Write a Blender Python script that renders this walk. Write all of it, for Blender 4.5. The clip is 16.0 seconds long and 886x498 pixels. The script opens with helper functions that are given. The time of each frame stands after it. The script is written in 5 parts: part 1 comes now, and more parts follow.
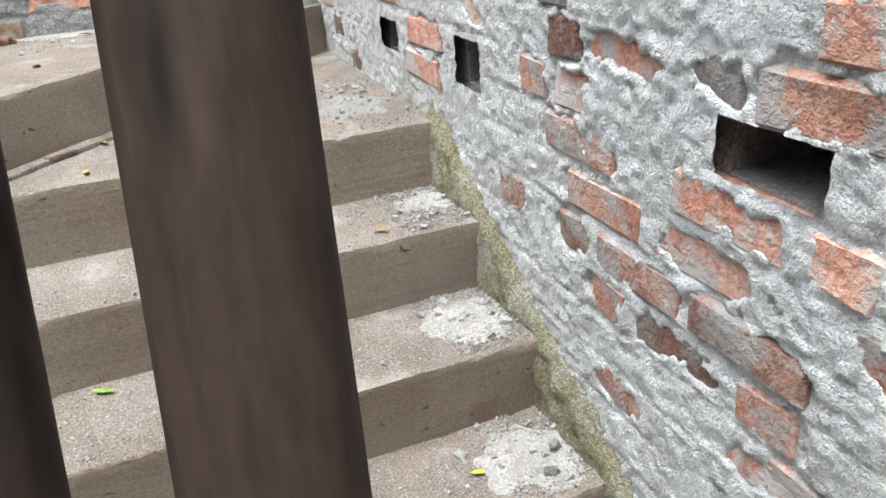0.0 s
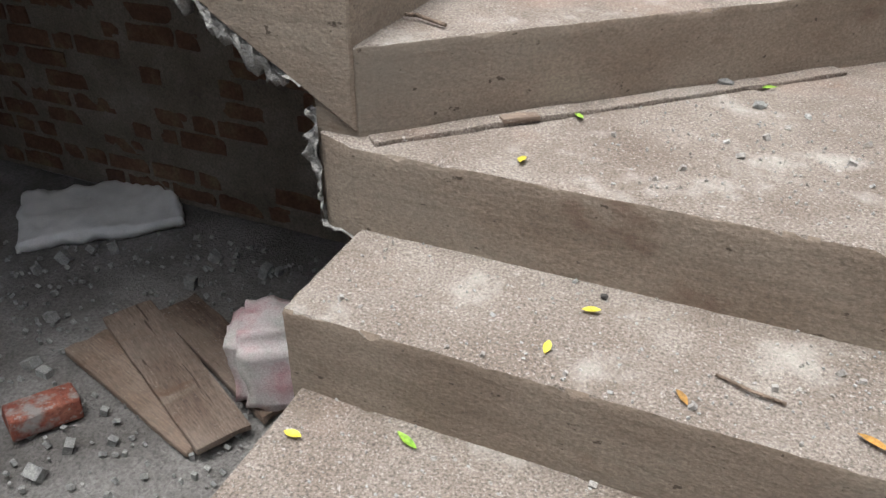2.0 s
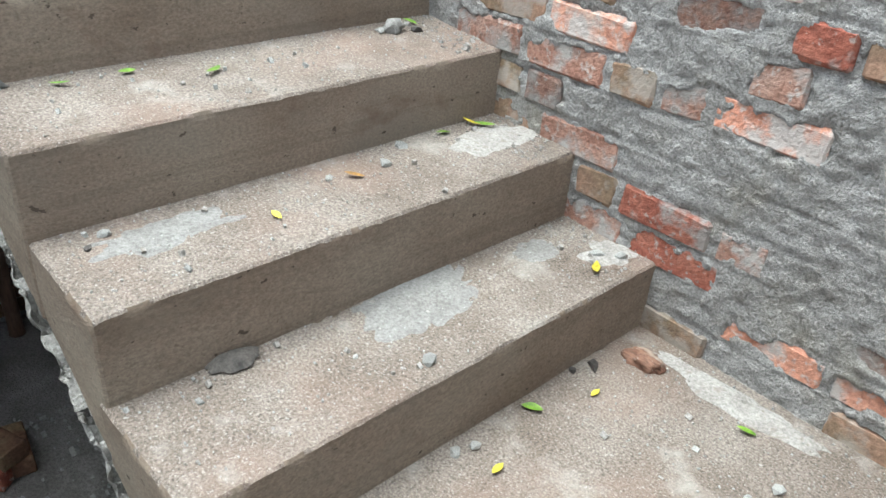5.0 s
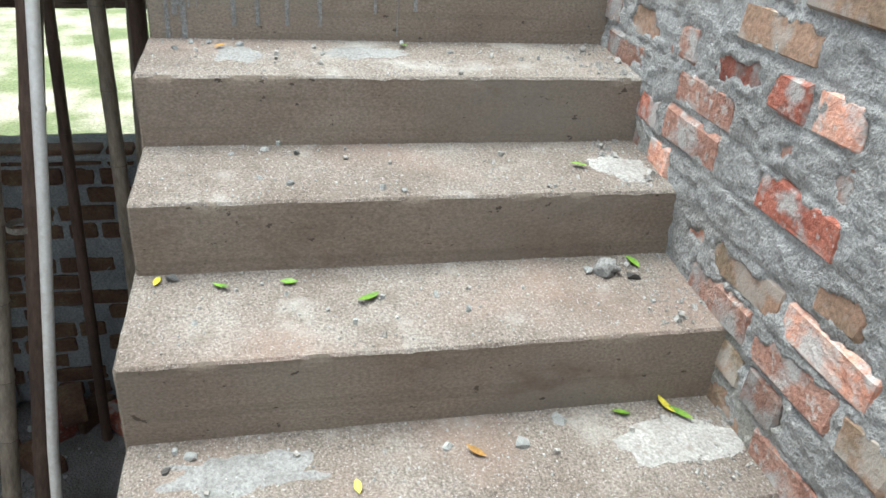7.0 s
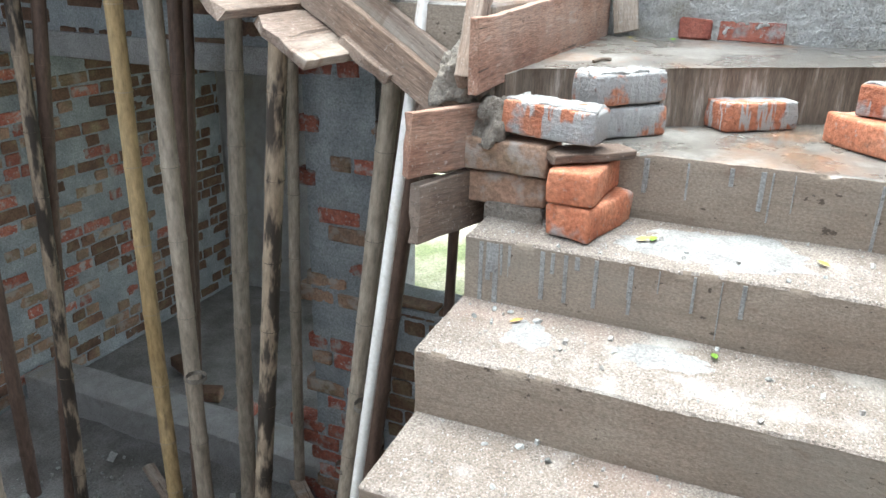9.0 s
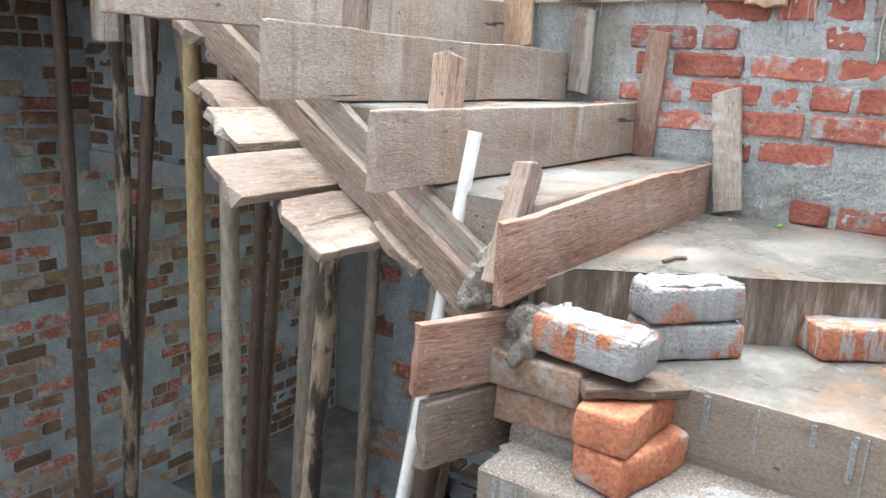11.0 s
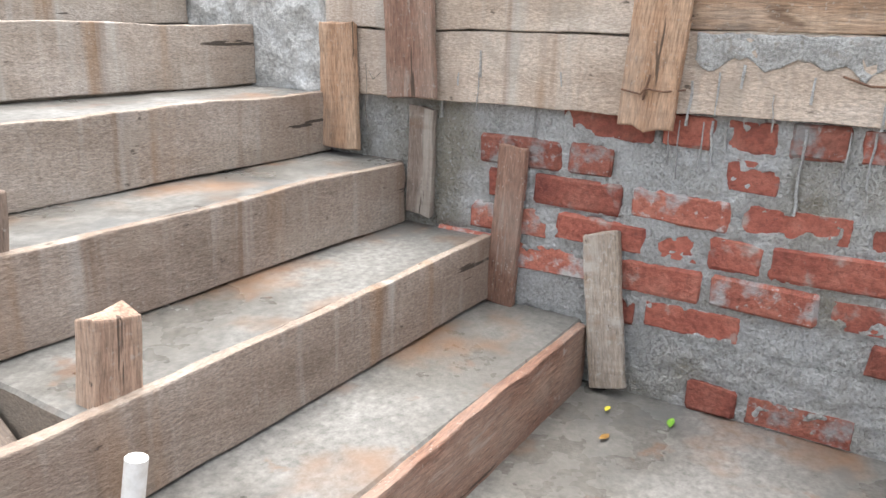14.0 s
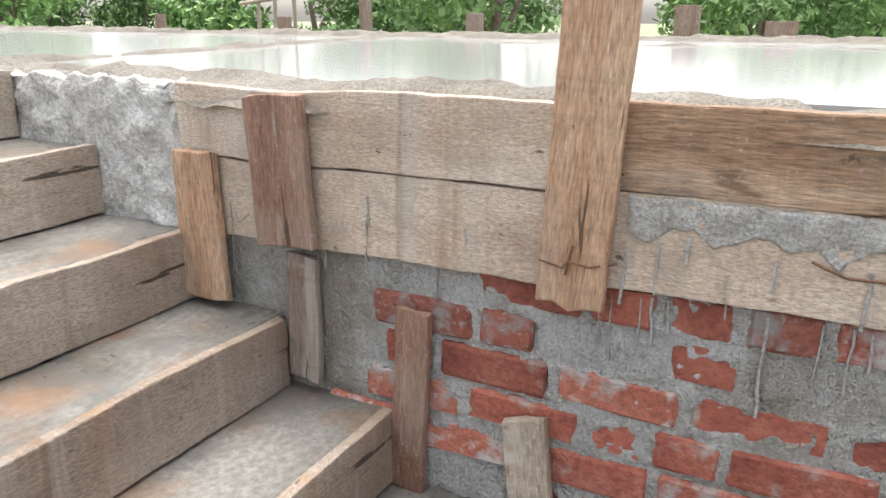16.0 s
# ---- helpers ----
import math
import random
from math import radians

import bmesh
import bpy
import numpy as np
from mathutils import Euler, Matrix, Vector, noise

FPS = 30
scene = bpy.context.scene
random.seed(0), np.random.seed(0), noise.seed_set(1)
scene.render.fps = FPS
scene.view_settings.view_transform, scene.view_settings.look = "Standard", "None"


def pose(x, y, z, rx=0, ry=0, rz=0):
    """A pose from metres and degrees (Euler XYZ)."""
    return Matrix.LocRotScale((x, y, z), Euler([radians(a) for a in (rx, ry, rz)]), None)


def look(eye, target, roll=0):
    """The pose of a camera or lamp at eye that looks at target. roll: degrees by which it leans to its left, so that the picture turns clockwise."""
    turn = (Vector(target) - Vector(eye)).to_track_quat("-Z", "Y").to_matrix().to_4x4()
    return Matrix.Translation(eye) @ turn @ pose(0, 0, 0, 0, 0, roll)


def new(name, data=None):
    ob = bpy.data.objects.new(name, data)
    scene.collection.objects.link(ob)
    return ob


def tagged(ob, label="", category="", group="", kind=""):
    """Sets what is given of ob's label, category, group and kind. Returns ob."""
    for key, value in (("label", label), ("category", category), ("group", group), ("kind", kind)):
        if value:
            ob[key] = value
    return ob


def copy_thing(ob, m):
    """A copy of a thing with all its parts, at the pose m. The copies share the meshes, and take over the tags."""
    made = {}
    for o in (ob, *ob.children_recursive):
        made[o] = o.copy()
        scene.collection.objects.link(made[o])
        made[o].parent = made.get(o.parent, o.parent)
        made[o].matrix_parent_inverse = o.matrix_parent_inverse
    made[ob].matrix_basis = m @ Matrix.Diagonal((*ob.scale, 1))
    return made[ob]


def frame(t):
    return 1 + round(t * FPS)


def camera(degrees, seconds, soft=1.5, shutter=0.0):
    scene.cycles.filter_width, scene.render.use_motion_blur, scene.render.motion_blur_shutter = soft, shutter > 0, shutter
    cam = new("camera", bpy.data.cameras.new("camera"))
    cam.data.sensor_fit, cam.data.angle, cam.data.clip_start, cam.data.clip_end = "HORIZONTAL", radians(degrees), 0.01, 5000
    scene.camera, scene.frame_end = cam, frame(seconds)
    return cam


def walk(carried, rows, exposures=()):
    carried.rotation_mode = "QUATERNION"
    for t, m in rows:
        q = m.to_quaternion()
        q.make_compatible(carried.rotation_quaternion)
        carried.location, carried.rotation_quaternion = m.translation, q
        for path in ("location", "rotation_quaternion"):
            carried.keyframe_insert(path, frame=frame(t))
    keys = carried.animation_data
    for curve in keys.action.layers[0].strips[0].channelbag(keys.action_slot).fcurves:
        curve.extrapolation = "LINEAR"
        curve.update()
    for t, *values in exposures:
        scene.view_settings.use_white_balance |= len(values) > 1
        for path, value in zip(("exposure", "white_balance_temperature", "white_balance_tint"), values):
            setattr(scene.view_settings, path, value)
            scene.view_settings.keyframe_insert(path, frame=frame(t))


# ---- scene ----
import functools

cam = camera(59.9, 16.0)
PATH = [
    (0, (-0.036, 0.259, 1.442), (0.601, 1.947, 0.58), -4.1),
    (0.5, (0.106, 0.395, 1.438), (0.465, 2.104, 0.463), -2.5),
    (1, (0.187, 0.512, 1.454), (0.193, 2.215, 0.405), -1.3),
    (1.3, (0.216, 0.628, 1.413), (-0.019, 2.308, 0.355), -0.9),
    (1.5, (0.191, 0.677, 1.445), (-0.138, 2.317, 0.349), -0.6),
    (1.8, (0.156, 0.864, 1.472), (-0.389, 2.446, 0.377), 0.1),
    (2, (0.163, 0.944, 1.497), (-0.496, 2.491, 0.413), 0.2),
    (2.5, (0.186, 1.105, 1.604), (-0.604, 2.596, 0.53), 1.1),
    (2.9, (0.24, 1.262, 1.682), (-0.642, 2.716, 0.629), 1.6),
    (3, (0.251, 1.285, 1.707), (-0.646, 2.733, 0.66), 1.7),
    (3.2, (0.268, 1.332, 1.761), (-0.671, 2.764, 0.728), 1.7),
    (5.3, (0.223, 1.919, 2.149), (-1.1, 3.022, 1.134), 4.2),
    (5.5, (0.212, 1.963, 2.162), (-1.179, 2.993, 1.16), 4.1),
    (6, (0.115, 2.097, 2.254), (-1.397, 2.967, 1.275), 4.9),
    (6.4, (0.067, 2.134, 2.349), (-1.517, 2.88, 1.38), 5.2),
    (6.5, (0.074, 2.18, 2.358), (-1.539, 2.862, 1.391), 4.9),
    (7, (0.066, 2.388, 2.387), (-1.657, 2.8, 1.457), 4.0),
    (7.1, (0.059, 2.428, 2.401), (-1.691, 2.798, 1.506), 4.6),
    (7.5, (0.066, 2.539, 2.504), (-1.707, 2.677, 1.59), 3.8),
    (7.9, (0.015, 2.595, 2.528), (-1.754, 2.473, 1.604), 2.9),
    (8, (-0.007, 2.612, 2.539), (-1.773, 2.438, 1.616), 2.7),
    (8.2, (-0.088, 2.663, 2.569), (-1.837, 2.357, 1.649), 2.0),
    (8.3, (-0.128, 2.693, 2.569), (-1.882, 2.321, 1.683), 2.1),
    (8.5, (-0.199, 2.707, 2.591), (-1.964, 2.236, 1.777), 2.4),
    (9, (-0.265, 2.742, 2.727), (-1.976, 1.998, 2.006), 1.2),
    (9.5, (-0.255, 2.806, 2.804), (-1.909, 1.845, 2.224), 0.9),
    (9.7, (-0.248, 2.84, 2.811), (-1.897, 1.832, 2.295), 0.6),
    (11.8, (-0.866, 2.819, 2.92), (-2.457, 1.698, 2.463), 3.2),
    (11.9, (-0.878, 2.808, 2.923), (-2.472, 1.692, 2.465), 3.3),
    (12, (-0.921, 2.801, 2.928), (-2.504, 1.674, 2.457), 3.0),
    (12.5, (-1.127, 2.708, 3.007), (-2.712, 1.593, 2.511), 2.7),
    (13, (-1.266, 2.678, 3.131), (-2.866, 1.593, 2.62), 2.4),
    (13.4, (-1.407, 2.721, 3.181), (-3.007, 1.649, 2.64), 1.9),
    (13.5, (-1.451, 2.727, 3.212), (-3.061, 1.666, 2.678), 2.3),
    (14, (-1.549, 2.737, 3.34), (-3.176, 1.725, 2.767), 1.4),
    (14.5, (-1.677, 2.677, 3.421), (-3.326, 1.719, 2.817), -0.6),
    (15, (-1.773, 2.618, 3.552), (-3.487, 1.754, 2.992), -0.7),
    (15.2, (-1.809, 2.62, 3.555), (-3.532, 1.778, 2.986), -0.5),
    (15.5, (-1.847, 2.609, 3.562), (-3.576, 1.794, 2.975), -0.1),
    (16, (-2.002, 2.595, 3.616), (-3.7, 1.713, 3.033), 0.1),
]
EXPOSURES = [(0, 2.04, 6350, 7), (1.5, 1.74, 6550, 10), (3, 1.97, 6550, 10), (5.5, 1.93, 6250, 2), (7, 1.94, 6250, 2), (9.3, 2.54, 6200, 4), (12.3, 2.42, 6250, 7), (14.5, 1.9, 6600, 9), (16, 1.76, 6750, 9)]
walk(cam, [(t, look(eye, target, roll)) for t, eye, target, roll in PATH], EXPOSURES)
WA, WB, WC, FLOOR = 0.66, 3.24, -3.31, -0.22   # wall faces: east x, north y, west x; ground floor z
SKY, SUN = 0.15, 1.0

# ---- world and light ----
world = bpy.data.worlds.new("sky")
scene.world = world
world.use_nodes = True
wn = world.node_tree
sky = wn.nodes.new("ShaderNodeTexSky")
sky.sky_type = 'NISHITA'
sky.sun_disc = False
sky.sun_elevation = radians(76)
sky.sun_rotation = radians(230)
sky.air_density, sky.dust_density, sky.ozone_density = 1.0, 3.0, 2.0
wn.nodes["Background"].inputs["Strength"].default_value = SKY
grey_sky = wn.nodes.new("ShaderNodeHueSaturation")
grey_sky.inputs["Saturation"].default_value = 0.3
wn.links.new(sky.outputs[0], grey_sky.inputs["Color"])
wn.links.new(grey_sky.outputs[0], wn.nodes["Background"].inputs["Color"])
sun = new("sun", bpy.data.lights.new("sun", 'SUN'))
sun.data.energy, sun.data.angle, sun.data.color = SUN, radians(40), (1.0, 0.97, 0.93)
sun.matrix_world = look((-1.6, -0.4, 12), (0, 1.0, 0))

# ---- materials ----


def col(c):
    return (*c, 1.0)


def surface(name, stops, scale=4.0, fine=90.0, bump=0.25, rough=0.9, depth=0.01, spots=None, fine_mix=0.35, stretch=(1, 1, 1), vary=0.0, gloss=None, coarse=None, lumps=0.35, shine=0.5):
    """Layered noise colours, a fine grain, optional stains; bump in two scales."""
    m = bpy.data.materials.new(name)
    m.use_nodes = True
    nt = m.node_tree
    nd, ln = nt.nodes, nt.links
    bs = nd["Principled BSDF"]
    tc = nd.new("ShaderNodeTexCoord")
    mp = nd.new("ShaderNodeMapping")
    mp.inputs["Scale"].default_value = stretch
    info = nd.new("ShaderNodeObjectInfo")
    ln.new(tc.outputs["Object"], mp.inputs["Vector"])
    add = nd.new("ShaderNodeVectorMath")
    add.operation = 'MULTIPLY_ADD'
    ln.new(info.outputs["Random"], add.inputs[0])
    add.inputs[1].default_value = (17.0, 31.0, 11.0)
    ln.new(mp.outputs[0], add.inputs[2])
    vec = add.outputs[0]

    def noise_node(s, detail=5.0, r=0.6):
        n = nd.new("ShaderNodeTexNoise")
        n.inputs["Scale"].default_value, n.inputs["Detail"].default_value, n.inputs["Roughness"].default_value = s, detail, r
        ln.new(vec, n.inputs["Vector"])
        return n
    big, small = noise_node(scale), noise_node(fine, 3.0, 0.7)
    ramp = nd.new("ShaderNodeValToRGB")
    els = ramp.color_ramp.elements
    els[0].position, els[0].color = stops[0][0], col(stops[0][1])
    els[1].position, els[1].color = stops[-1][0], col(stops[-1][1])
    for p, c in stops[1:-1]:
        e = els.new(p)
        e.color = col(c)
    ln.new(big.outputs[0], ramp.inputs[0])
    mix = nd.new("ShaderNodeMix")
    mix.data_type, mix.blend_type = 'RGBA', 'OVERLAY'
    mix.inputs[0].default_value = fine_mix
    grey = nd.new("ShaderNodeValToRGB")
    grey.color_ramp.elements[0].position, grey.color_ramp.elements[1].position = 0.3, 0.7
    ln.new(small.outputs[0], grey.inputs[0])
    ln.new(ramp.outputs[0], mix.inputs[6])
    ln.new(grey.outputs[0], mix.inputs[7])
    out = mix.outputs[2]
    for s in spots or ():
        n = noise_node(s["scale"], s.get("detail", 4.0), 0.6)
        if "stretch" in s:
            own = nd.new("ShaderNodeMapping")
            own.inputs["Scale"].default_value = s["stretch"]
            ln.new(tc.outputs["Object"], own.inputs["Vector"])
            shift = nd.new("ShaderNodeVectorMath")
            ln.new(own.outputs[0], shift.inputs[0])
            ln.new(add.outputs[0], shift.inputs[1])
            shift.operation = 'MULTIPLY_ADD'
            shift.inputs[1].default_value = (1, 1, 1)
            for old in list(shift.inputs[1].links):
                ln.remove(old)
            ln.new(info.outputs["Random"], shift.inputs[2])
            ln.new(shift.outputs[0], n.inputs["Vector"])
        r = nd.new("ShaderNodeValToRGB")
        r.color_ramp.elements[0].position, r.color_ramp.elements[1].position = s["lo"], s["hi"]
        ln.new(n.outputs[0], r.inputs[0])
        mul = nd.new("ShaderNodeMath")
        mul.operation = 'MULTIPLY'
        mul.inputs[1].default_value = s.get("amount", 1.0)
        ln.new(r.outputs[0], mul.inputs[0])
        k = nd.new("ShaderNodeMix")
        k.data_type = 'RGBA'
        ln.new(mul.outputs[0], k.inputs[0])
        ln.new(out, k.inputs[6])
        k.inputs[7].default_value = col(s["color"])
        out = k.outputs[2]
    if vary:
        hs = nd.new("ShaderNodeHueSaturation")
        mr = nd.new("ShaderNodeMapRange")
        mr.inputs["To Min"].default_value, mr.inputs["To Max"].default_value = 1 - vary, 1 + vary
        ln.new(info.outputs["Random"], mr.inputs["Value"])
        ln.new(mr.outputs[0], hs.inputs["Value"])
        ln.new(out, hs.inputs["Color"])
        out = hs.outputs[0]
    ln.new(out, bs.inputs["Base Color"])
    bs.inputs["Roughness"].default_value = rough
    bs.inputs["Specular IOR Level"].default_value = shine
    if gloss:
        r = nd.new("ShaderNodeMapRange")
        r.inputs["From Min"].default_value, r.inputs["From Max"].default_value = 0.4, 0.6
        r.inputs["To Min"].default_value, r.inputs["To Max"].default_value = gloss[0], gloss[1]
        ln.new(big.outputs[0], r.inputs["Value"])
        ln.new(r.outputs[0], bs.inputs["Roughness"])
    b = nd.new("ShaderNodeBump")
    b.inputs["Strength"].default_value, b.inputs["Distance"].default_value = bump, depth
    ln.new(small.outputs[0], b.inputs["Height"])
    last = b
    if coarse:
        c = noise_node(coarse, 4.0, 0.65)
        b2 = nd.new("ShaderNodeBump")
        b2.inputs["Strength"].default_value, b2.inputs["Distance"].default_value = lumps, 0.015
        ln.new(c.outputs[0], b2.inputs["Height"])
        ln.new(b.outputs[0], b2.inputs["Normal"])
        last = b2
    ln.new(last.outputs[0], bs.inputs["Normal"])
    return m


CONCRETE = surface("stair_concrete", [(0.3, (0.155, 0.127, 0.105)), (0.5, (0.205, 0.177, 0.153)), (0.7, (0.262, 0.236, 0.21))], 5, 190, 1.0, 0.92, 0.006,
                   [{"scale": 2.2, "lo": 0.54, "hi": 0.68, "color": (0.28, 0.2, 0.162), "amount": 0.5}, {"scale": 6, "lo": 0.58, "hi": 0.74, "color": (0.45, 0.44, 0.41), "amount": 0.65},
                    {"scale": 210, "lo": 0.58, "hi": 0.66, "color": (0.47, 0.44, 0.41), "amount": 0.7}, {"scale": 240, "lo": 0.64, "hi": 0.7, "color": (0.1, 0.085, 0.07), "amount": 0.7}, {"scale": 70, "lo": 0.66, "hi": 0.71, "color": (0.46, 0.45, 0.43), "amount": 0.7}, {"scale": 13, "lo": 0.6, "hi": 0.7, "color": (0.15, 0.12, 0.095), "amount": 0.45}], fine_mix=0.6, coarse=60)
RISER = surface("riser_concrete", [(0.3, (0.178, 0.138, 0.104)), (0.5, (0.226, 0.185, 0.146)), (0.7, (0.258, 0.22, 0.176))], 3, 130, 0.3, 0.88, 0.004,
                [{"scale": 60, "lo": 0.68, "hi": 0.73, "color": (0.045, 0.035, 0.025), "amount": 0.8}, {"scale": 1.4, "lo": 0.5, "hi": 0.7, "color": (0.2, 0.185, 0.155), "amount": 0.7},
                 {"scale": 5, "lo": 0.6, "hi": 0.7, "color": (0.14, 0.085, 0.06), "amount": 0.55}, {"scale": 26, "lo": 0.67, "hi": 0.7, "color": (0.05, 0.038, 0.028), "amount": 0.85}, {"scale": 1.6, "lo": 0.56, "hi": 0.6, "color": (0.1, 0.08, 0.06), "amount": 0.18, "stretch": (0.5, 0.5, 26)}, {"scale": 100, "lo": 0.64, "hi": 0.72, "color": (0.3, 0.27, 0.23), "amount": 0.35}], fine_mix=0.3, stretch=(1, 1, 1.6), coarse=38, lumps=0.25)
MORTAR = surface("rough_mortar", [(0.25, (0.27, 0.265, 0.255)), (0.5, (0.34, 0.34, 0.335)), (0.75, (0.42, 0.423, 0.423))], 8, 170, 1.0, 0.95, 0.01,
                 [{"scale": 2.2, "lo": 0.56, "hi": 0.72, "color": (0.27, 0.235, 0.14), "amount": 0.6}, {"scale": 120, "lo": 0.62, "hi": 0.68, "color": (0.12, 0.115, 0.11), "amount": 0.5}], fine_mix=0.4, coarse=70)
BRICK = surface("red_brick", [(0.3, (0.22, 0.11, 0.083)), (0.5, (0.3, 0.165, 0.125)), (0.7, (0.36, 0.24, 0.195))], 9, 90, 1.0, 0.92, 0.006,
                [{"scale": 11, "lo": 0.46, "hi": 0.6, "color": (0.33, 0.325, 0.315), "amount": 0.95}, {"scale": 45, "lo": 0.56, "hi": 0.66, "color": (0.38, 0.375, 0.36), "amount": 0.8}, {"scale": 90, "lo": 0.62, "hi": 0.68, "color": (0.1, 0.06, 0.05), "amount": 0.6}], vary=0.35, coarse=60)
WET = surface("wet_screed", [(0.3, (0.105, 0.097, 0.085)), (0.5, (0.15, 0.143, 0.13)), (0.7, (0.2, 0.193, 0.18))], 3, 60, 0.3, 0.45, 0.004,
              [{"scale": 2.5, "lo": 0.54, "hi": 0.68, "color": (0.21, 0.11, 0.055), "amount": 0.8}, {"scale": 4, "lo": 0.58, "hi": 0.66, "color": (0.11, 0.11, 0.105), "amount": 0.7}, {"scale": 7, "lo": 0.62, "hi": 0.68, "color": (0.16, 0.085, 0.05), "amount": 0.6}], gloss=(0.22, 0.65))
EARTH = surface("earth_floor", [(0.3, (0.12, 0.115, 0.108)), (0.5, (0.21, 0.206, 0.2)), (0.7, (0.31, 0.306, 0.3))], 3, 90, 0.9, 0.95, 0.015)
PLASTIC = surface("white_pipe", [(0.3, (0.7, 0.68, 0.64)), (0.6, (0.8, 0.79, 0.76))], 12, 60, 0.05, 0.4, 0.002)
GRASS = surface("grass", [(0.3, (0.09, 0.13, 0.045)), (0.45, (0.16, 0.19, 0.09)), (0.6, (0.36, 0.34, 0.27))], 0.9, 30, 0.8, 0.95, 0.03)

LIME = surface("lime_crumbs", [(0.3, (0.29, 0.28, 0.262)), (0.6, (0.39, 0.385, 0.372))], 20, 150, 1.0, 0.95, 0.006, [{"scale": 40, "lo": 0.55, "hi": 0.66, "color": (0.25, 0.225, 0.195), "amount": 0.8}], coarse=50)
PLASTER = surface("rough_plaster", [(0.25, (0.3, 0.29, 0.27)), (0.5, (0.46, 0.45, 0.43)), (0.75, (0.6, 0.6, 0.59))], 9, 80, 1.0, 0.9, 0.01, coarse=45)
STREAKED = surface("streaked_riser", [(0.35, (0.1, 0.075, 0.055)), (0.55, (0.17, 0.135, 0.105)), (0.7, (0.36, 0.32, 0.28))], 10, 90, 0.3, 0.7, 0.004, stretch=(3, 3, 0.35))
# mortar for the inner walls, their dim bluish shade put into the colour
MORTAR_DIM = surface("shaded_mortar", [(0.25, (0.17, 0.187, 0.197)), (0.5, (0.25, 0.273, 0.287)), (0.75, (0.34, 0.368, 0.383))], 5, 100, 0.8, 0.95, 0.01)
BRICK_PALE = surface("pale_brick", [(0.3, (0.44, 0.19, 0.13)), (0.5, (0.55, 0.28, 0.2)), (0.7, (0.6, 0.4, 0.32))], 9, 70, 0.9, 0.9, 0.006,
                     [{"scale": 13, "lo": 0.47, "hi": 0.6, "color": (0.46, 0.445, 0.43), "amount": 0.92}, {"scale": 50, "lo": 0.55, "hi": 0.65, "color": (0.5, 0.47, 0.45), "amount": 0.7}], vary=0.25, coarse=60)
BRICK_RED = surface("deep_red_brick", [(0.3, (0.22, 0.065, 0.045)), (0.5, (0.3, 0.1, 0.068)), (0.7, (0.37, 0.15, 0.105))], 9, 70, 0.9, 0.9, 0.006,
                    [{"scale": 12, "lo": 0.5, "hi": 0.62, "color": (0.33, 0.325, 0.315), "amount": 0.9}, {"scale": 55, "lo": 0.58, "hi": 0.66, "color": (0.4, 0.38, 0.36), "amount": 0.7}, {"scale": 70, "lo": 0.64, "hi": 0.7, "color": (0.09, 0.04, 0.03), "amount": 0.6}], vary=0.3, coarse=60)
# brick darkened in its colour for the shade under the slab and stairs
BRICK_DARK = surface("shaded_brick", [(0.3, (0.09, 0.05, 0.035)), (0.5, (0.15, 0.085, 0.055)), (0.7, (0.2, 0.15, 0.09))], 9, 70, 0.5, 0.9, 0.006, vary=0.35)
BRICK_NEW = surface("orange_brick", [(0.3, (0.34, 0.11, 0.055)), (0.5, (0.43, 0.16, 0.085)), (0.7, (0.48, 0.22, 0.13))], 9, 90, 0.6, 0.9, 0.005, [{"scale": 6, "lo": 0.56, "hi": 0.64, "color": (0.33, 0.32, 0.31), "amount": 0.85}, {"scale": 60, "lo": 0.6, "hi": 0.7, "color": (0.3, 0.27, 0.24), "amount": 0.6}, {"scale": 40, "lo": 0.64, "hi": 0.7, "color": (0.15, 0.06, 0.035), "amount": 0.6}], vary=0.12, coarse=50)
BRICK_MOSS = surface("stained_brick", [(0.3, (0.17, 0.135, 0.085)), (0.5, (0.25, 0.165, 0.115)), (0.7, (0.33, 0.2, 0.14))], 7, 90, 0.6, 0.95, 0.006, [{"scale": 12, "lo": 0.5, "hi": 0.62, "color": (0.34, 0.32, 0.29), "amount": 0.7}], vary=0.15)
CEMENT = surface("cement_skin", [(0.3, (0.2, 0.199, 0.192)), (0.6, (0.275, 0.278, 0.272))], 14, 160, 1.0, 0.9, 0.006, [{"scale": 60, "lo": 0.62, "hi": 0.7, "color": (0.12, 0.115, 0.11), "amount": 0.6}], coarse=55)
MOSSY = surface("mossy_mortar", [(0.3, (0.16, 0.15, 0.085)), (0.5, (0.235, 0.225, 0.15)), (0.7, (0.33, 0.325, 0.28))], 7, 120, 1.0, 0.95, 0.008, [{"scale": 30, "lo": 0.6, "hi": 0.68, "color": (0.1, 0.085, 0.05), "amount": 0.6}, {"scale": 4, "lo": 0.58, "hi": 0.68, "color": (0.34, 0.33, 0.3), "amount": 0.7}], fine_mix=0.5, coarse=50)
MORTARED = surface("mortared_brick", [(0.3, (0.3, 0.1, 0.055)), (0.5, (0.38, 0.145, 0.08)), (0.7, (0.43, 0.2, 0.125))], 9, 90, 1.0, 0.9, 0.006, [{"scale": 6.5, "lo": 0.46, "hi": 0.52, "color": (0.29, 0.3, 0.3), "amount": 0.96}, {"scale": 1.0, "lo": 0.54, "hi": 0.58, "color": (0.34, 0.345, 0.34), "amount": 0.9, "stretch": (32, 32, 5)}, {"scale": 45, "lo": 0.64, "hi": 0.7, "color": (0.13, 0.07, 0.05), "amount": 0.6}], vary=0.1, coarse=45)
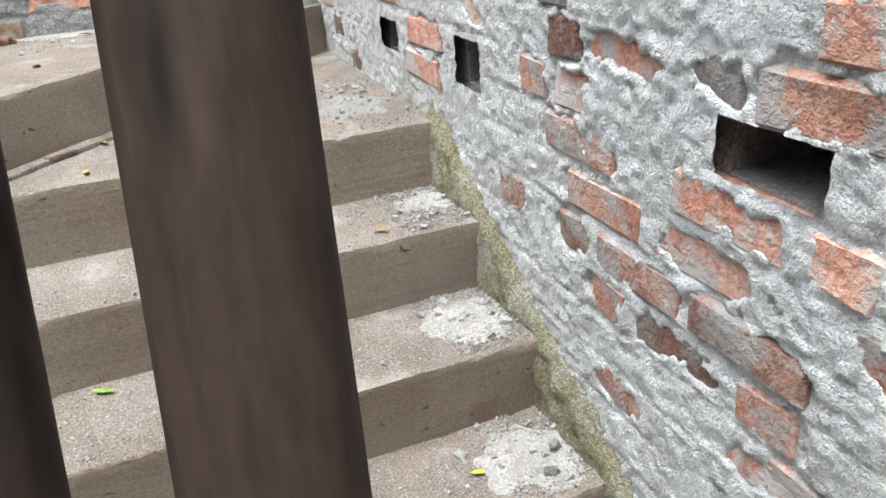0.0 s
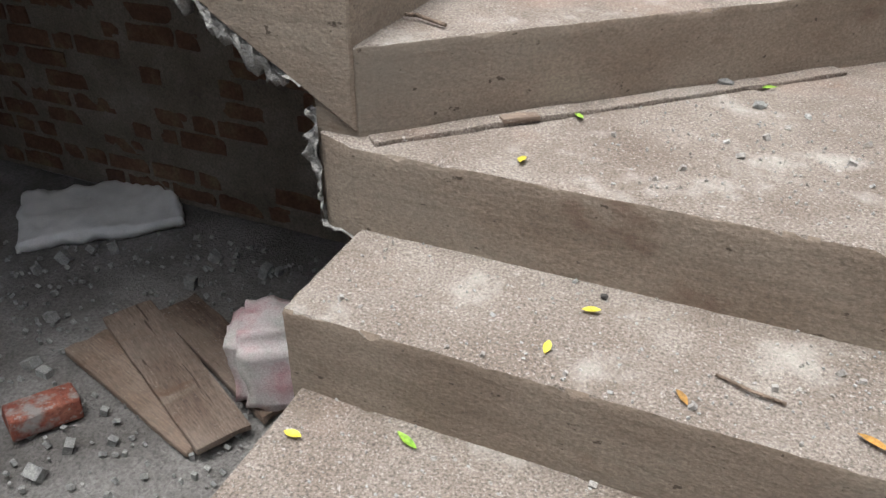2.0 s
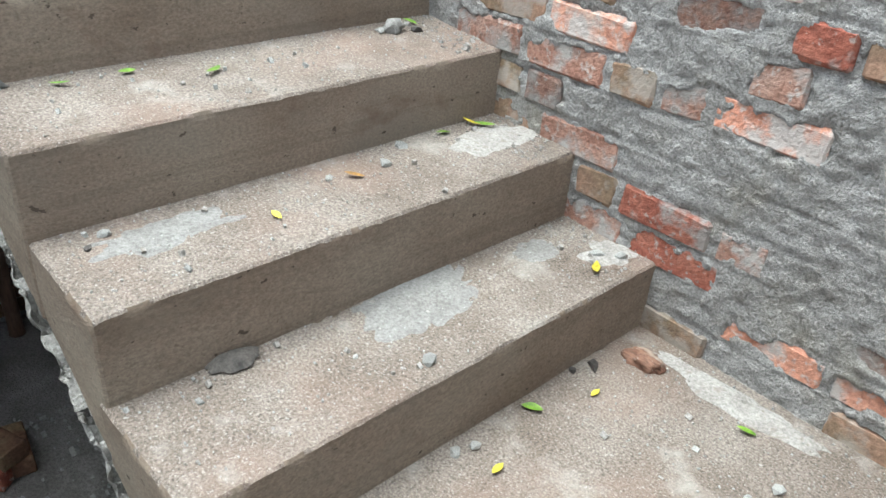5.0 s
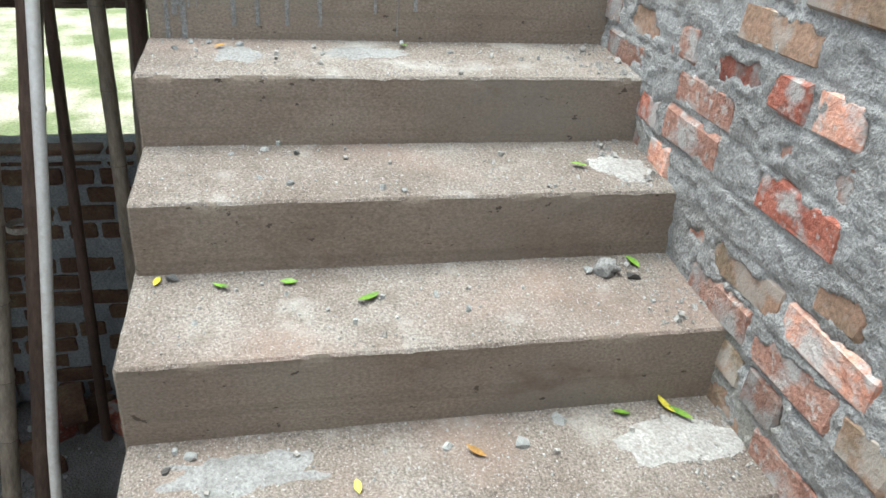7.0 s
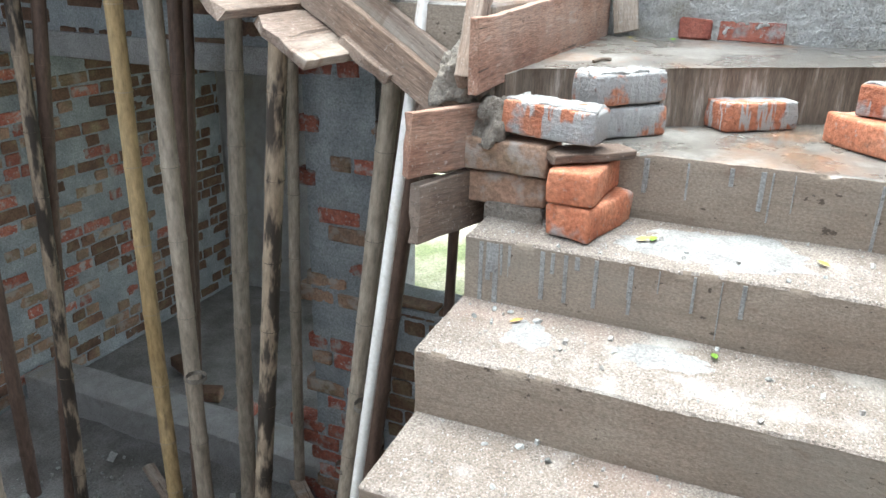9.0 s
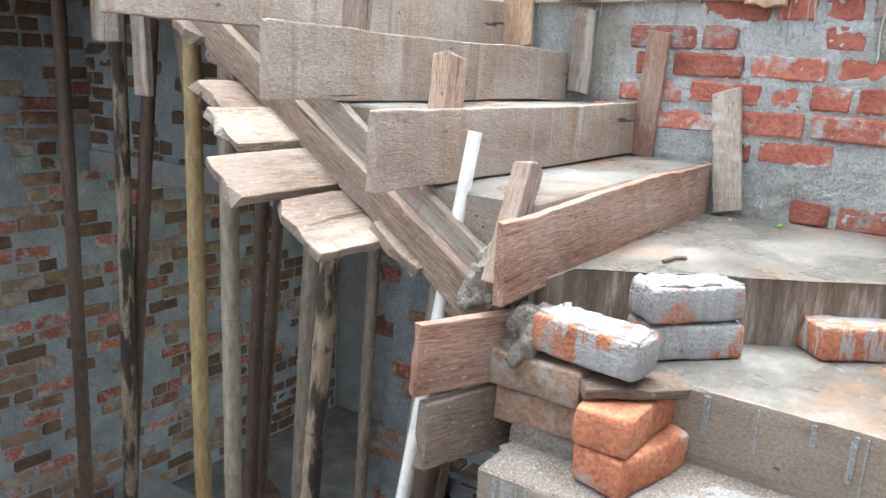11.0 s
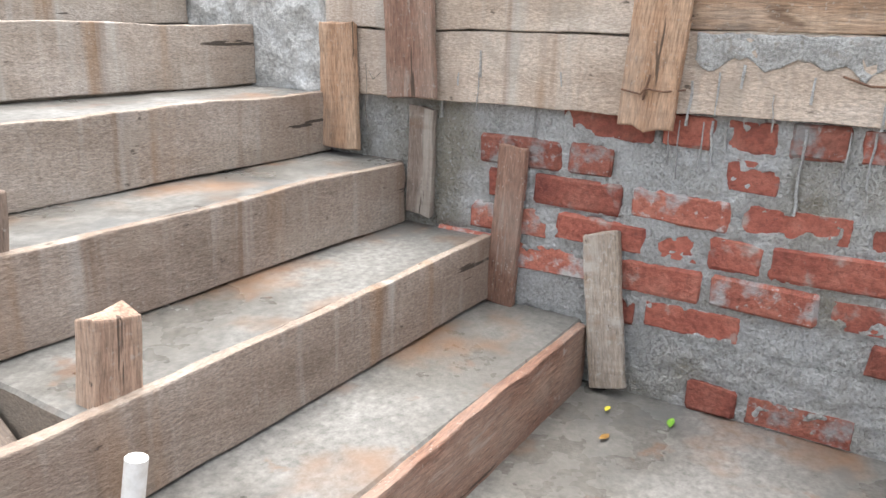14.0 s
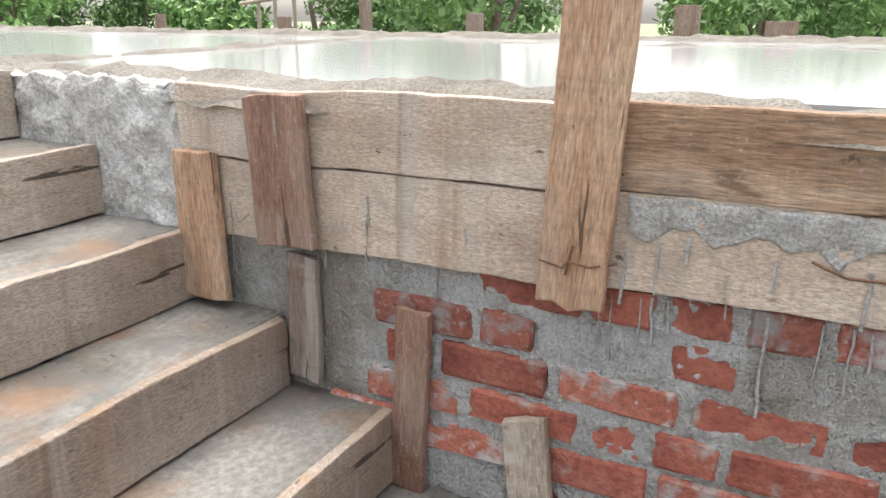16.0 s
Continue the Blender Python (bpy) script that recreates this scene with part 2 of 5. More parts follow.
SAND = surface("sand_cement", [(0.3, (0.15, 0.13, 0.107)), (0.5, (0.205, 0.183, 0.155)), (0.7, (0.26, 0.24, 0.21))], 6, 110, 0.9, 0.9, 0.012, coarse=40)
SCREED = surface("slab_concrete", [(0.3, (0.28, 0.24, 0.2)), (0.5, (0.35, 0.31, 0.265)), (0.7, (0.41, 0.37, 0.33))], 2.5, 60, 0.2, 0.6, 0.005)
WATER = surface("pond_water", [(0.3, (0.29, 0.29, 0.285)), (0.7, (0.35, 0.35, 0.345))], 1.2, 9, 0.03, 0.12, 0.01, fine_mix=0.0)
STONE = surface("stone_chip", [(0.3, (0.16, 0.17, 0.17)), (0.6, (0.33, 0.34, 0.33))], 30, 200, 0.5, 0.9, 0.003, vary=0.5)
DARKSTONE = surface("dark_chip", [(0.3, (0.03, 0.03, 0.03)), (0.6, (0.08, 0.075, 0.07))], 30, 200, 0.5, 0.9, 0.003, vary=0.3)
LEAF_GREEN = surface("green_leaf", [(0.3, (0.08, 0.22, 0.02)), (0.6, (0.2, 0.36, 0.04))], 30, 200, 0.1, 0.5, 0.001, vary=0.25)
LEAF_YELLOW = surface("yellow_leaf", [(0.3, (0.45, 0.4, 0.03)), (0.6, (0.6, 0.52, 0.06))], 30, 200, 0.1, 0.5, 0.001, vary=0.2)
LEAF_BROWN = surface("brown_leaf", [(0.3, (0.22, 0.12, 0.03)), (0.6, (0.4, 0.22, 0.05))], 30, 200, 0.1, 0.7, 0.001, vary=0.2)
FOLIAGE = surface("foliage", [(0.3, (0.075, 0.145, 0.045)), (0.5, (0.125, 0.225, 0.07)), (0.7, (0.19, 0.3, 0.1))], 0.7, 8, 0.1, 0.7, 0.01, vary=0.35)
BARK = surface("bark", [(0.3, (0.08, 0.06, 0.045)), (0.6, (0.17, 0.13, 0.1))], 8, 60, 0.8, 0.95, 0.02)
SACKING = surface("woven_sack", [(0.3, (0.68, 0.7, 0.71)), (0.6, (0.84, 0.86, 0.87))], 7, 220, 0.4, 0.8, 0.003)
SACK_PINK = surface("printed_sack", [(0.35, (0.5, 0.54, 0.5)), (0.5, (0.6, 0.54, 0.54)), (0.62, (0.55, 0.33, 0.35))], 4, 220, 0.4, 0.8, 0.003)
RUST = surface("rusty_wire", [(0.3, (0.08, 0.04, 0.025)), (0.6, (0.16, 0.08, 0.045))], 30, 200, 0.2, 0.7, 0.001)


def grain(name, stops, spots=None, vary=0.12, rough=0.8, blotch=None):
    """Sawn timber: fibres run along local x, with knots and cement stains."""
    return surface(name, stops, 1.6, 26, 0.6, rough, 0.004, [*(spots or ()), {"scale": 1.0, "lo": 0.5, "hi": 0.64, "color": (0.15, 0.1, 0.07), "amount": 0.2, "stretch": (85, 2, 2)}, {"scale": 3.5, "lo": 0.45, "hi": 0.75, "color": (0.3, 0.255, 0.215), "amount": 0.6, "stretch": (1, 1, 1)}, {"scale": 110, "lo": 0.6, "hi": 0.7, "color": (0.46, 0.42, 0.37), "amount": 0.45, "stretch": (1, 1, 1)}, {"scale": 2.4, "lo": 0.65, "hi": 0.665, "color": (0.05, 0.033, 0.022), "amount": 0.85, "stretch": (0.7, 13, 13)}, {"scale": 40, "lo": 0.69, "hi": 0.73, "color": (0.045, 0.03, 0.02), "amount": 0.8, "stretch": (0.45, 1, 1)}], fine_mix=0.45, stretch=(1.0, 8.0, 8.0), vary=vary, coarse=8)


PALE = (0.44, 0.4, 0.345)
RUN = (13.0, 6.0, 0.9)


def runs(color, lo, amount, scale=1.0):
    """Stains that have run down a board standing on edge."""
    return {"scale": scale, "lo": lo, "hi": lo + 0.12, "color": color, "amount": amount, "stretch": RUN}


PLANK = grain("plank_grey_brown", [(0.3, (0.15, 0.108, 0.084)), (0.5, (0.2, 0.152, 0.122)), (0.7, (0.25, 0.2, 0.165))],
              [{"scale": 1.2, "lo": 0.56, "hi": 0.66, "color": PALE, "amount": 0.6}, runs((0.17, 0.1, 0.06), 0.58, 0.6), runs((0.4, 0.36, 0.31), 0.62, 0.5, 0.8), {"scale": 22, "lo": 0.7, "hi": 0.74, "color": (0.07, 0.045, 0.03), "amount": 0.7, "stretch": (1, 1, 1)}])
PLANK_WARM = grain("plank_warm", [(0.3, (0.15, 0.1, 0.072)), (0.5, (0.205, 0.147, 0.11)), (0.7, (0.25, 0.19, 0.15))],
                   [{"scale": 1.5, "lo": 0.6, "hi": 0.72, "color": PALE, "amount": 0.6}, {"scale": 20, "lo": 0.7, "hi": 0.75, "color": (0.1, 0.06, 0.035), "amount": 0.6, "stretch": (1, 1, 1)}])
PLANK_RED = grain("plank_red_brown", [(0.3, (0.15, 0.075, 0.05)), (0.5, (0.235, 0.13, 0.09)), (0.7, (0.31, 0.195, 0.14))],
                  [{"scale": 2.5, "lo": 0.62, "hi": 0.72, "color": PALE, "amount": 0.7}, {"scale": 18, "lo": 0.66, "hi": 0.72, "color": (0.5, 0.46, 0.42), "amount": 0.6, "stretch": (1, 1, 1)}])
PLANK_ORANGE = grain("plank_orange", [(0.3, (0.28, 0.15, 0.08)), (0.5, (0.39, 0.24, 0.15)), (0.7, (0.45, 0.31, 0.21))])
PLANK_LIME = grain("plank_limed", [(0.3, (0.23, 0.178, 0.132)), (0.5, (0.315, 0.255, 0.2)), (0.7, (0.39, 0.33, 0.275))],
                   [{"scale": 2.0, "lo": 0.52, "hi": 0.66, "color": (0.46, 0.43, 0.38), "amount": 0.7}, runs((0.28, 0.17, 0.1), 0.58, 0.55), runs((0.5, 0.48, 0.44), 0.58, 0.6, 0.8),
                    {"scale": 70, "lo": 0.55, "hi": 0.65, "color": (0.52, 0.49, 0.45), "amount": 0.5, "stretch": (1, 1, 1)}])
PLANK_DARK = grain("plank_dark", [(0.3, (0.06, 0.04, 0.03)), (0.5, (0.11, 0.075, 0.055)), (0.7, (0.17, 0.125, 0.095))])
STRIPPED = grain("split_wood", [(0.3, (0.24, 0.13, 0.085)), (0.5, (0.42, 0.29, 0.21)), (0.7, (0.52, 0.4, 0.31))])


def cane(name, stops, spot=None, rough=0.6, shine=0.4):
    return surface(name, stops, 5, 60, 0.25, rough, 0.003, spot, stretch=(1, 1, 0.25), vary=0.15, shine=shine)


CANE_TAN = cane("tan_bamboo", [(0.3, (0.32, 0.22, 0.1)), (0.6, (0.46, 0.34, 0.18))], [{"scale": 9, "lo": 0.6, "hi": 0.68, "color": (0.1, 0.07, 0.05), "amount": 0.7}])
CANE_GREY = cane("grey_bamboo", [(0.3, (0.24, 0.2, 0.155)), (0.6, (0.36, 0.31, 0.25))], [{"scale": 9, "lo": 0.62, "hi": 0.7, "color": (0.1, 0.08, 0.06), "amount": 0.5}])
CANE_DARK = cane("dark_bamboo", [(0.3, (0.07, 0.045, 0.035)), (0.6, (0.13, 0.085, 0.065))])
# near-black: the two nearest poles stand against the light, painted as colour
CANE_BLACK = cane("backlit_bamboo", [(0.3, (0.022, 0.014, 0.01)), (0.6, (0.05, 0.034, 0.026))], [{"scale": 7, "lo": 0.55, "hi": 0.62, "color": (0.006, 0.005, 0.004), "amount": 0.9}], rough=0.8, shine=0.2)
CANE_SPOT = cane("mottled_bamboo", [(0.3, (0.26, 0.2, 0.14)), (0.6, (0.34, 0.27, 0.2))], [{"scale": 14, "lo": 0.44, "hi": 0.52, "color": (0.025, 0.02, 0.018), "amount": 0.92}])
MORTAR_PALE = surface("pale_mortar", [(0.25, (0.53, 0.535, 0.535)), (0.5, (0.63, 0.645, 0.65)), (0.75, (0.7, 0.72, 0.73))], 8, 170, 1.0, 0.95, 0.008,
                      [{"scale": 2.2, "lo": 0.57, "hi": 0.72, "color": (0.34, 0.31, 0.2), "amount": 0.65}, {"scale": 120, "lo": 0.64, "hi": 0.7, "color": (0.14, 0.135, 0.13), "amount": 0.5}], fine_mix=0.4, coarse=60)


def crusted(name, stops, brown, pale):
    """Timber under a skin of cement, with stains that have run down it."""
    return surface(name, stops, 2.2, 90, 0.6, 0.88, 0.005, [{"scale": 1.0, "lo": 0.5, "hi": 0.7, "color": (0.2, 0.15, 0.11), "amount": 0.2, "stretch": (85, 2, 2)}, {"scale": 1.0, "lo": 0.55, "hi": 0.7, "color": (0.42, 0.385, 0.34), "amount": 0.3, "stretch": (36, 5, 4)}, runs((0.17, 0.105, 0.065), brown + 0.03, 0.6, 0.9), runs((0.26, 0.15, 0.075), brown + 0.04, 0.6, 0.5), runs((0.44, 0.41, 0.37), pale, 0.6, 0.8),
                   {"scale": 2.2, "lo": 0.5, "hi": 0.7, "color": (0.2, 0.13, 0.09), "amount": 0.55, "stretch": (1, 1, 1)}, {"scale": 110, "lo": 0.64, "hi": 0.7, "color": (0.44, 0.41, 0.37), "amount": 0.4, "stretch": (1, 1, 1)}, {"scale": 2.6, "lo": 0.675, "hi": 0.685, "color": (0.035, 0.025, 0.018), "amount": 0.9, "stretch": (0.7, 11, 11)}, {"scale": 9, "lo": 0.56, "hi": 0.68, "color": (0.3, 0.25, 0.2), "amount": 0.5, "stretch": (1, 1, 1)},
                   {"scale": 34, "lo": 0.68, "hi": 0.73, "color": (0.05, 0.035, 0.025), "amount": 0.8, "stretch": (0.4, 1, 1)}], fine_mix=0.35, stretch=(1, 2.6, 2.6), vary=0.08, coarse=22, lumps=0.3)


CRUST_BROWN = crusted("cemented_plank", [(0.3, (0.185, 0.138, 0.105)), (0.5, (0.262, 0.206, 0.165)), (0.7, (0.335, 0.278, 0.232))], 0.54, 0.6)
CRUST_PALE = crusted("limed_plank", [(0.3, (0.25, 0.195, 0.15)), (0.5, (0.34, 0.28, 0.23)), (0.7, (0.43, 0.37, 0.32))], 0.53, 0.57)
TORN = grain("torn_plank", [(0.3, (0.17, 0.09, 0.05)), (0.5, (0.34, 0.215, 0.135)), (0.7, (0.44, 0.315, 0.22))], [{"scale": 5, "lo": 0.58, "hi": 0.64, "color": (0.12, 0.065, 0.035), "amount": 0.8, "stretch": (1, 2.5, 2.5)}, {"scale": 30, "lo": 0.66, "hi": 0.7, "color": (0.06, 0.04, 0.025), "amount": 0.8, "stretch": (0.5, 1, 1)}])
CRUST_FASCIA = crusted("fascia_wood", [(0.3, (0.36, 0.275, 0.21)), (0.5, (0.47, 0.38, 0.305)), (0.7, (0.55, 0.47, 0.4))], 0.57, 0.56)
BRICK_WINE = surface("wine_red_brick", [(0.3, (0.2, 0.055, 0.04)), (0.5, (0.285, 0.088, 0.06)), (0.7, (0.36, 0.14, 0.1))], 9, 70, 1.0, 0.9, 0.006, [{"scale": 10, "lo": 0.58, "hi": 0.68, "color": (0.33, 0.3, 0.27), "amount": 0.8}, {"scale": 70, "lo": 0.63, "hi": 0.7, "color": (0.08, 0.035, 0.028), "amount": 0.6}], vary=0.25, coarse=60)
MORTAR_WARM = surface("grey_brown_mortar", [(0.25, (0.44, 0.43, 0.405)), (0.5, (0.59, 0.585, 0.565)), (0.75, (0.7, 0.7, 0.69))], 9, 120, 1.0, 0.95, 0.012, [{"scale": 2.4, "lo": 0.52, "hi": 0.68, "color": (0.26, 0.22, 0.14), "amount": 0.7}, {"scale": 60, "lo": 0.6, "hi": 0.68, "color": (0.18, 0.165, 0.145), "amount": 0.5}, {"scale": 90, "lo": 0.6, "hi": 0.66, "color": (0.66, 0.65, 0.63), "amount": 0.6}], fine_mix=0.45, coarse=60, lumps=0.6)

# ---- helpers for meshes ----


def link(name, bm, mats, parent=None, smooth=False):
    me = bpy.data.meshes.new(name)
    bmesh.ops.recalc_face_normals(bm, faces=bm.faces)
    bm.to_mesh(me)
    bm.free()
    for m in mats if isinstance(mats, (list, tuple)) else [mats]:
        me.materials.append(m)
    if smooth:
        me.polygons.foreach_set("use_smooth", [True] * len(me.polygons))
    ob = new(name, me)
    ob.parent = parent
    return ob


def part(name, bm, mats, parent, label="", smooth=False):
    ob = link(name, bm, mats, parent, smooth)
    return tagged(ob, label)


def empty(name, label, category, kind="", group="", at=(0, 0, 0)):
    ob = new(name)
    ob.location = at
    return tagged(ob, label, category, group, kind)


def wob(p, f, a, seed=0.0):
    v = Vector(p) * f + Vector((seed, seed * 1.7, seed * 0.3))
    return Vector((noise.noise(v), noise.noise(v + Vector((31, 7, 3))), noise.noise(v + Vector((5, 43, 19))))) * a


def prism(poly, z0, z1, cell=0.06, rough=0.004, bevel=0.008, seed=0.0, freq=14):
    """A rough cast block on a plan polygon."""
    bm = bmesh.new()
    lo = [bm.verts.new((x, y, z0)) for x, y in poly]
    hi = [bm.verts.new((x, y, z1)) for x, y in poly]
    bm.faces.new(hi)
    bm.faces.new(list(reversed(lo)))
    n = len(poly)
    for i in range(n):
        bm.faces.new((lo[i], lo[(i + 1) % n], hi[(i + 1) % n], hi[i]))
    if bevel:
        bmesh.ops.bevel(bm, geom=[e for e in bm.edges], offset=bevel, segments=2, affect='EDGES', profile=0.6)
    split(bm, cell)
    for v in bm.verts:
        v.co += wob(v.co, freq, rough, seed) + wob(v.co, freq * 4, rough * 0.6, seed)
    return bm


def split(bm, cell):
    for _ in range(7):
        big = [e for e in bm.edges if e.calc_length() > cell * 1.6]
        if not big:
            break
        bmesh.ops.subdivide_edges(bm, edges=big, cuts=1, use_grid_fill=True)
        bmesh.ops.triangulate(bm, faces=[f for f in bm.faces if len(f.verts) > 4])


def bar(size, bevel=0.004, cell=0.0, rough=0.0, seed=0.0, freq=9):
    bm = bmesh.new()
    bmesh.ops.create_cube(bm, size=1.0)
    bmesh.ops.scale(bm, vec=size, verts=bm.verts)
    if bevel:
        bmesh.ops.bevel(bm, geom=[e for e in bm.edges], offset=bevel, segments=2, affect='EDGES', profile=0.6)
    if cell:
        split(bm, cell)
    if rough:
        for v in bm.verts:
            v.co += wob(v.co, freq, rough, seed) + wob(v.co, freq * 4, rough * 0.5, seed)
    return bm


def box(a, b, **k):
    a, b = Vector(a), Vector(b)
    bm = bar(b - a, **k)
    bmesh.ops.translate(bm, vec=(a + b) / 2, verts=bm.verts)
    return bm


def between(bm, a, b, turn=0.0):
    """Lay a bar built along local x (centred) so that it runs from a to b."""
    a, b = Vector(a), Vector(b)
    d = (b - a).normalized()
    side = Vector((0, 0, 1)).cross(d)
    if side.length < 0.05:
        side = Vector((0, 1, 0))
    side.normalize()
    up = d.cross(side)
    m = Matrix((d, side, up)).transposed().to_4x4()
    m.translation = (a + b) / 2
    bmesh.ops.transform(bm, matrix=m @ pose(0, 0, 0, turn), verts=bm.verts)
    return bm



# ---- ground ----
bm = bmesh.new()
bmesh.ops.create_grid(bm, x_segments=4, y_segments=4, size=400)
bmesh.ops.translate(bm, vec=(0, 0, -0.5), verts=bm.verts)
tagged(link("ground", bm, GRASS), "green grass lawn round the building", "ground", kind="structure")


def value_noise(u, v, seed):
    """Smooth noise in -1..1 on arrays."""
    def h(a, b):
        x = np.sin(a * 127.1 + b * 311.7 + seed * 74.7) * 43758.5453
        return (x - np.floor(x)) * 2 - 1
    a, b = np.floor(u), np.floor(v)
    fu, fv = u - a, v - b
    fu, fv = fu * fu * (3 - 2 * fu), fv * fv * (3 - 2 * fv)
    return (h(a, b) * (1 - fu) + h(a + 1, b) * fu) * (1 - fv) + (h(a, b + 1) * (1 - fu) + h(a + 1, b + 1) * fu) * fv


def grid_mesh(name, pts, keep, mat, parent=None, label=""):
    """A mesh from a lattice of points (rows, columns, 3)."""
    r, c = pts.shape[:2]
    ids = np.arange(r * c).reshape(r, c)
    q = np.stack([ids[:-1, :-1], ids[:-1, 1:], ids[1:, 1:], ids[1:, :-1]], -1)[keep[:r - 1, :c - 1]]
    me = bpy.data.meshes.new(name)
    me.from_pydata(pts.reshape(-1, 3).tolist(), [], q.reshape(-1, 4).tolist())
    me.materials.append(mat)
    me.polygons.foreach_set("use_smooth", [True] * len(me.polygons))
    me.update()
    ob = new(name, me)
    ob.parent = parent
    return tagged(ob, label)


# uneven earth floor
tagged(link("yard", box((-6.5, 0.4, -0.6), (WC - 0.26, 6.0, -0.47), bevel=0.02, cell=0.25, rough=0.03), EARTH), "bare grey earth of the yard outside the window", "ground", kind="structure")
uu, vv = np.meshgrid(np.arange(-5.6, 0.9, 0.05), np.arange(-1.9, 3.45, 0.05))
zz = FLOOR + 0.012 * value_noise(uu * 3, vv * 3, 1) + 0.008 * value_noise(uu * 11, vv * 11, 2)
tagged(grid_mesh("floor", np.stack([uu, vv, zz], -1), np.ones(uu.shape, bool), EARTH), "dusty grey earth floor with rubble", "floor", kind="structure")


def brick_shape(size, seed):
    """One worn brick, 44 triangles."""
    rr = random.Random(seed)
    bm = bmesh.new()
    bmesh.ops.create_cube(bm, size=1.0)
    bmesh.ops.scale(bm, vec=size, verts=bm.verts)
    bmesh.ops.bevel(bm, geom=list(bm.edges), offset=0.007, segments=1, affect='EDGES')
    for v in bm.verts:
        v.co += Vector((rr.uniform(-1, 1), rr.uniform(-1, 1), rr.uniform(-1, 1))) * 0.0035
    bmesh.ops.triangulate(bm, faces=bm.faces)
    bmesh.ops.recalc_face_normals(bm, faces=bm.faces)
    me = bpy.data.meshes.new("brick")
    bm.to_mesh(me)
    bm.free()
    return me


def masonry(wall, origin, along, out, width, height, cell, seed, bare, course=0.088, phase=0.0, holes=(), proud=0.004, limit=300, near=None, mats=None, wear=1.0):
    """Brick courses behind a rough smear of mortar on one face of a wall. bare(u, v): the chance that a brick shows."""
    rr = random.Random(seed)
    o, a, n = Vector(origin), Vector(along), Vector(out)
    up = Vector((0, 0, 1))
    bricks = []
    v = phase
    k = 0
    while v < height:
        u = -rr.uniform(0, 0.2)
        while u < width:
            ln = 0.232 if rr.random() < 0.5 else 0.112
            ht = 0.074 + rr.uniform(-0.003, 0.003)
            hole = any(h[0] - 0.012 < u + ln and u < h[1] + 0.012 and h[2] - 0.03 < v + ht / 2 < h[3] + 0.03 for h in holes)
            if not hole and u + ln > 0.02 and u < width - 0.02:
                bricks.append((u, v, min(ln, width - u), ht, rr.random() < bare(u + ln / 2, v + 0.04), rr.uniform(-0.004, 0.006)))
            u += ln + rr.uniform(0.014, 0.024)
        v += course
        k += 1
    nu, nv = int(width / cell) + 1, int(height / cell) + 1
    U, V = np.meshgrid(np.linspace(0, width, nu), np.linspace(0, height, nv))
    edge = wear * (0.011 * value_noise(U * 30, V * 30, seed) + 0.018 * value_noise(U * 10, V * 10, seed + 1) + 0.007 * value_noise(U * 75, V * 75, seed + 7)) - 0.003
    shown = np.full(U.shape, -1.0)
    for (bu, bv, ln, ht, on, off) in bricks:
        if on:
            i0, i1 = max(int((bu - 0.02) / width * (nu - 1)), 0), min(int((bu + ln + 0.02) / width * (nu - 1)) + 2, nu)
            j0, j1 = max(int((bv - 0.02) / height * (nv - 1)), 0), min(int((bv + ht + 0.02) / height * (nv - 1)) + 2, nv)
            if i1 > i0 and j1 > j0:
                su, sv = U[j0:j1, i0:i1], V[j0:j1, i0:i1]
                d = np.minimum(su - bu, bu + ln - su)
                e = np.minimum(sv - bv, bv + ht - sv)
                d = -np.log(np.exp(-70 * np.clip(d, -0.1, 0.2)) + np.exp(-70 * np.clip(e, -0.1, 0.2))) / 70 + off
                shown[j0:j1, i0:i1] = np.maximum(shown[j0:j1, i0:i1], d)
    m = np.clip((shown + edge - 0.004) / 0.008, 0, 1)
    relief = 0.004 + 0.004 * value_noise(U * 6, V * 6, seed + 2) + 0.0022 * value_noise(U * 33, V * 33, seed + 3) + 0.0025 * value_noise(U * 58, V * 58, seed + 4)
    # covered bricks still show as faint swellings between raked joints
    joint = np.mod(V - phase, course)
    relief += 0.0022 * value_noise(U * 84 + V * 31, V * 84 - U * 31, seed + 8)
    relief -= 0.008 * np.clip(value_noise(U * 21, V * 26, seed + 9) - 0.55, 0, 1)
    relief -= 0.003 * np.clip(1 - np.abs(joint - 0.081) / 0.009, 0, 1) * (value_noise(U * 5, V * 9, seed + 5) > -0.25)
    H = relief * (1 - m) - 0.006 * m
    keep = np.ones(U.shape, bool)
    for h in holes:
        keep &= ~((U > h[0]) & (U < h[1]) & (V > h[2]) & (V < h[3]))
    P = np.array(o)[None, None] + U[..., None] * np.array(a) + V[..., None] * np.array(up) + H[..., None] * np.array(n)
    mortar, bmat = mats or (MORTAR, BRICK)
    grid_mesh("mortar", P, keep, mortar, wall, "rough grey smeared mortar")
    shapes = {}
    turn = Matrix((a, -n, up)).transposed().to_4x4()
    vis = [b for b in bricks if b[4]]
    if near:
        vis.sort(key=lambda b: near(b[0] + b[2] / 2, b[1]))
    joined = bmesh.new()
    for q, (bu, bv, ln, ht, on, off) in enumerate(vis):
        key = (round(ln, 2), rr.randrange(6))
        if key not in shapes:
            shapes[key] = brick_shape((ln, 0.1, 0.075), seed + len(shapes))
            shapes[key].materials.append(bmat if not isinstance(bmat, tuple) else bmat[key[1] % len(bmat)])
        mm = turn.copy()
        mm.translation = o + a * (bu + ln / 2) + up * (bv + ht / 2) + n * (proud + off - 0.05)
        mm = mm @ pose(0, 0, 0, rr.uniform(-1, 1), rr.uniform(-1.5, 1.5), rr.uniform(-1, 1))
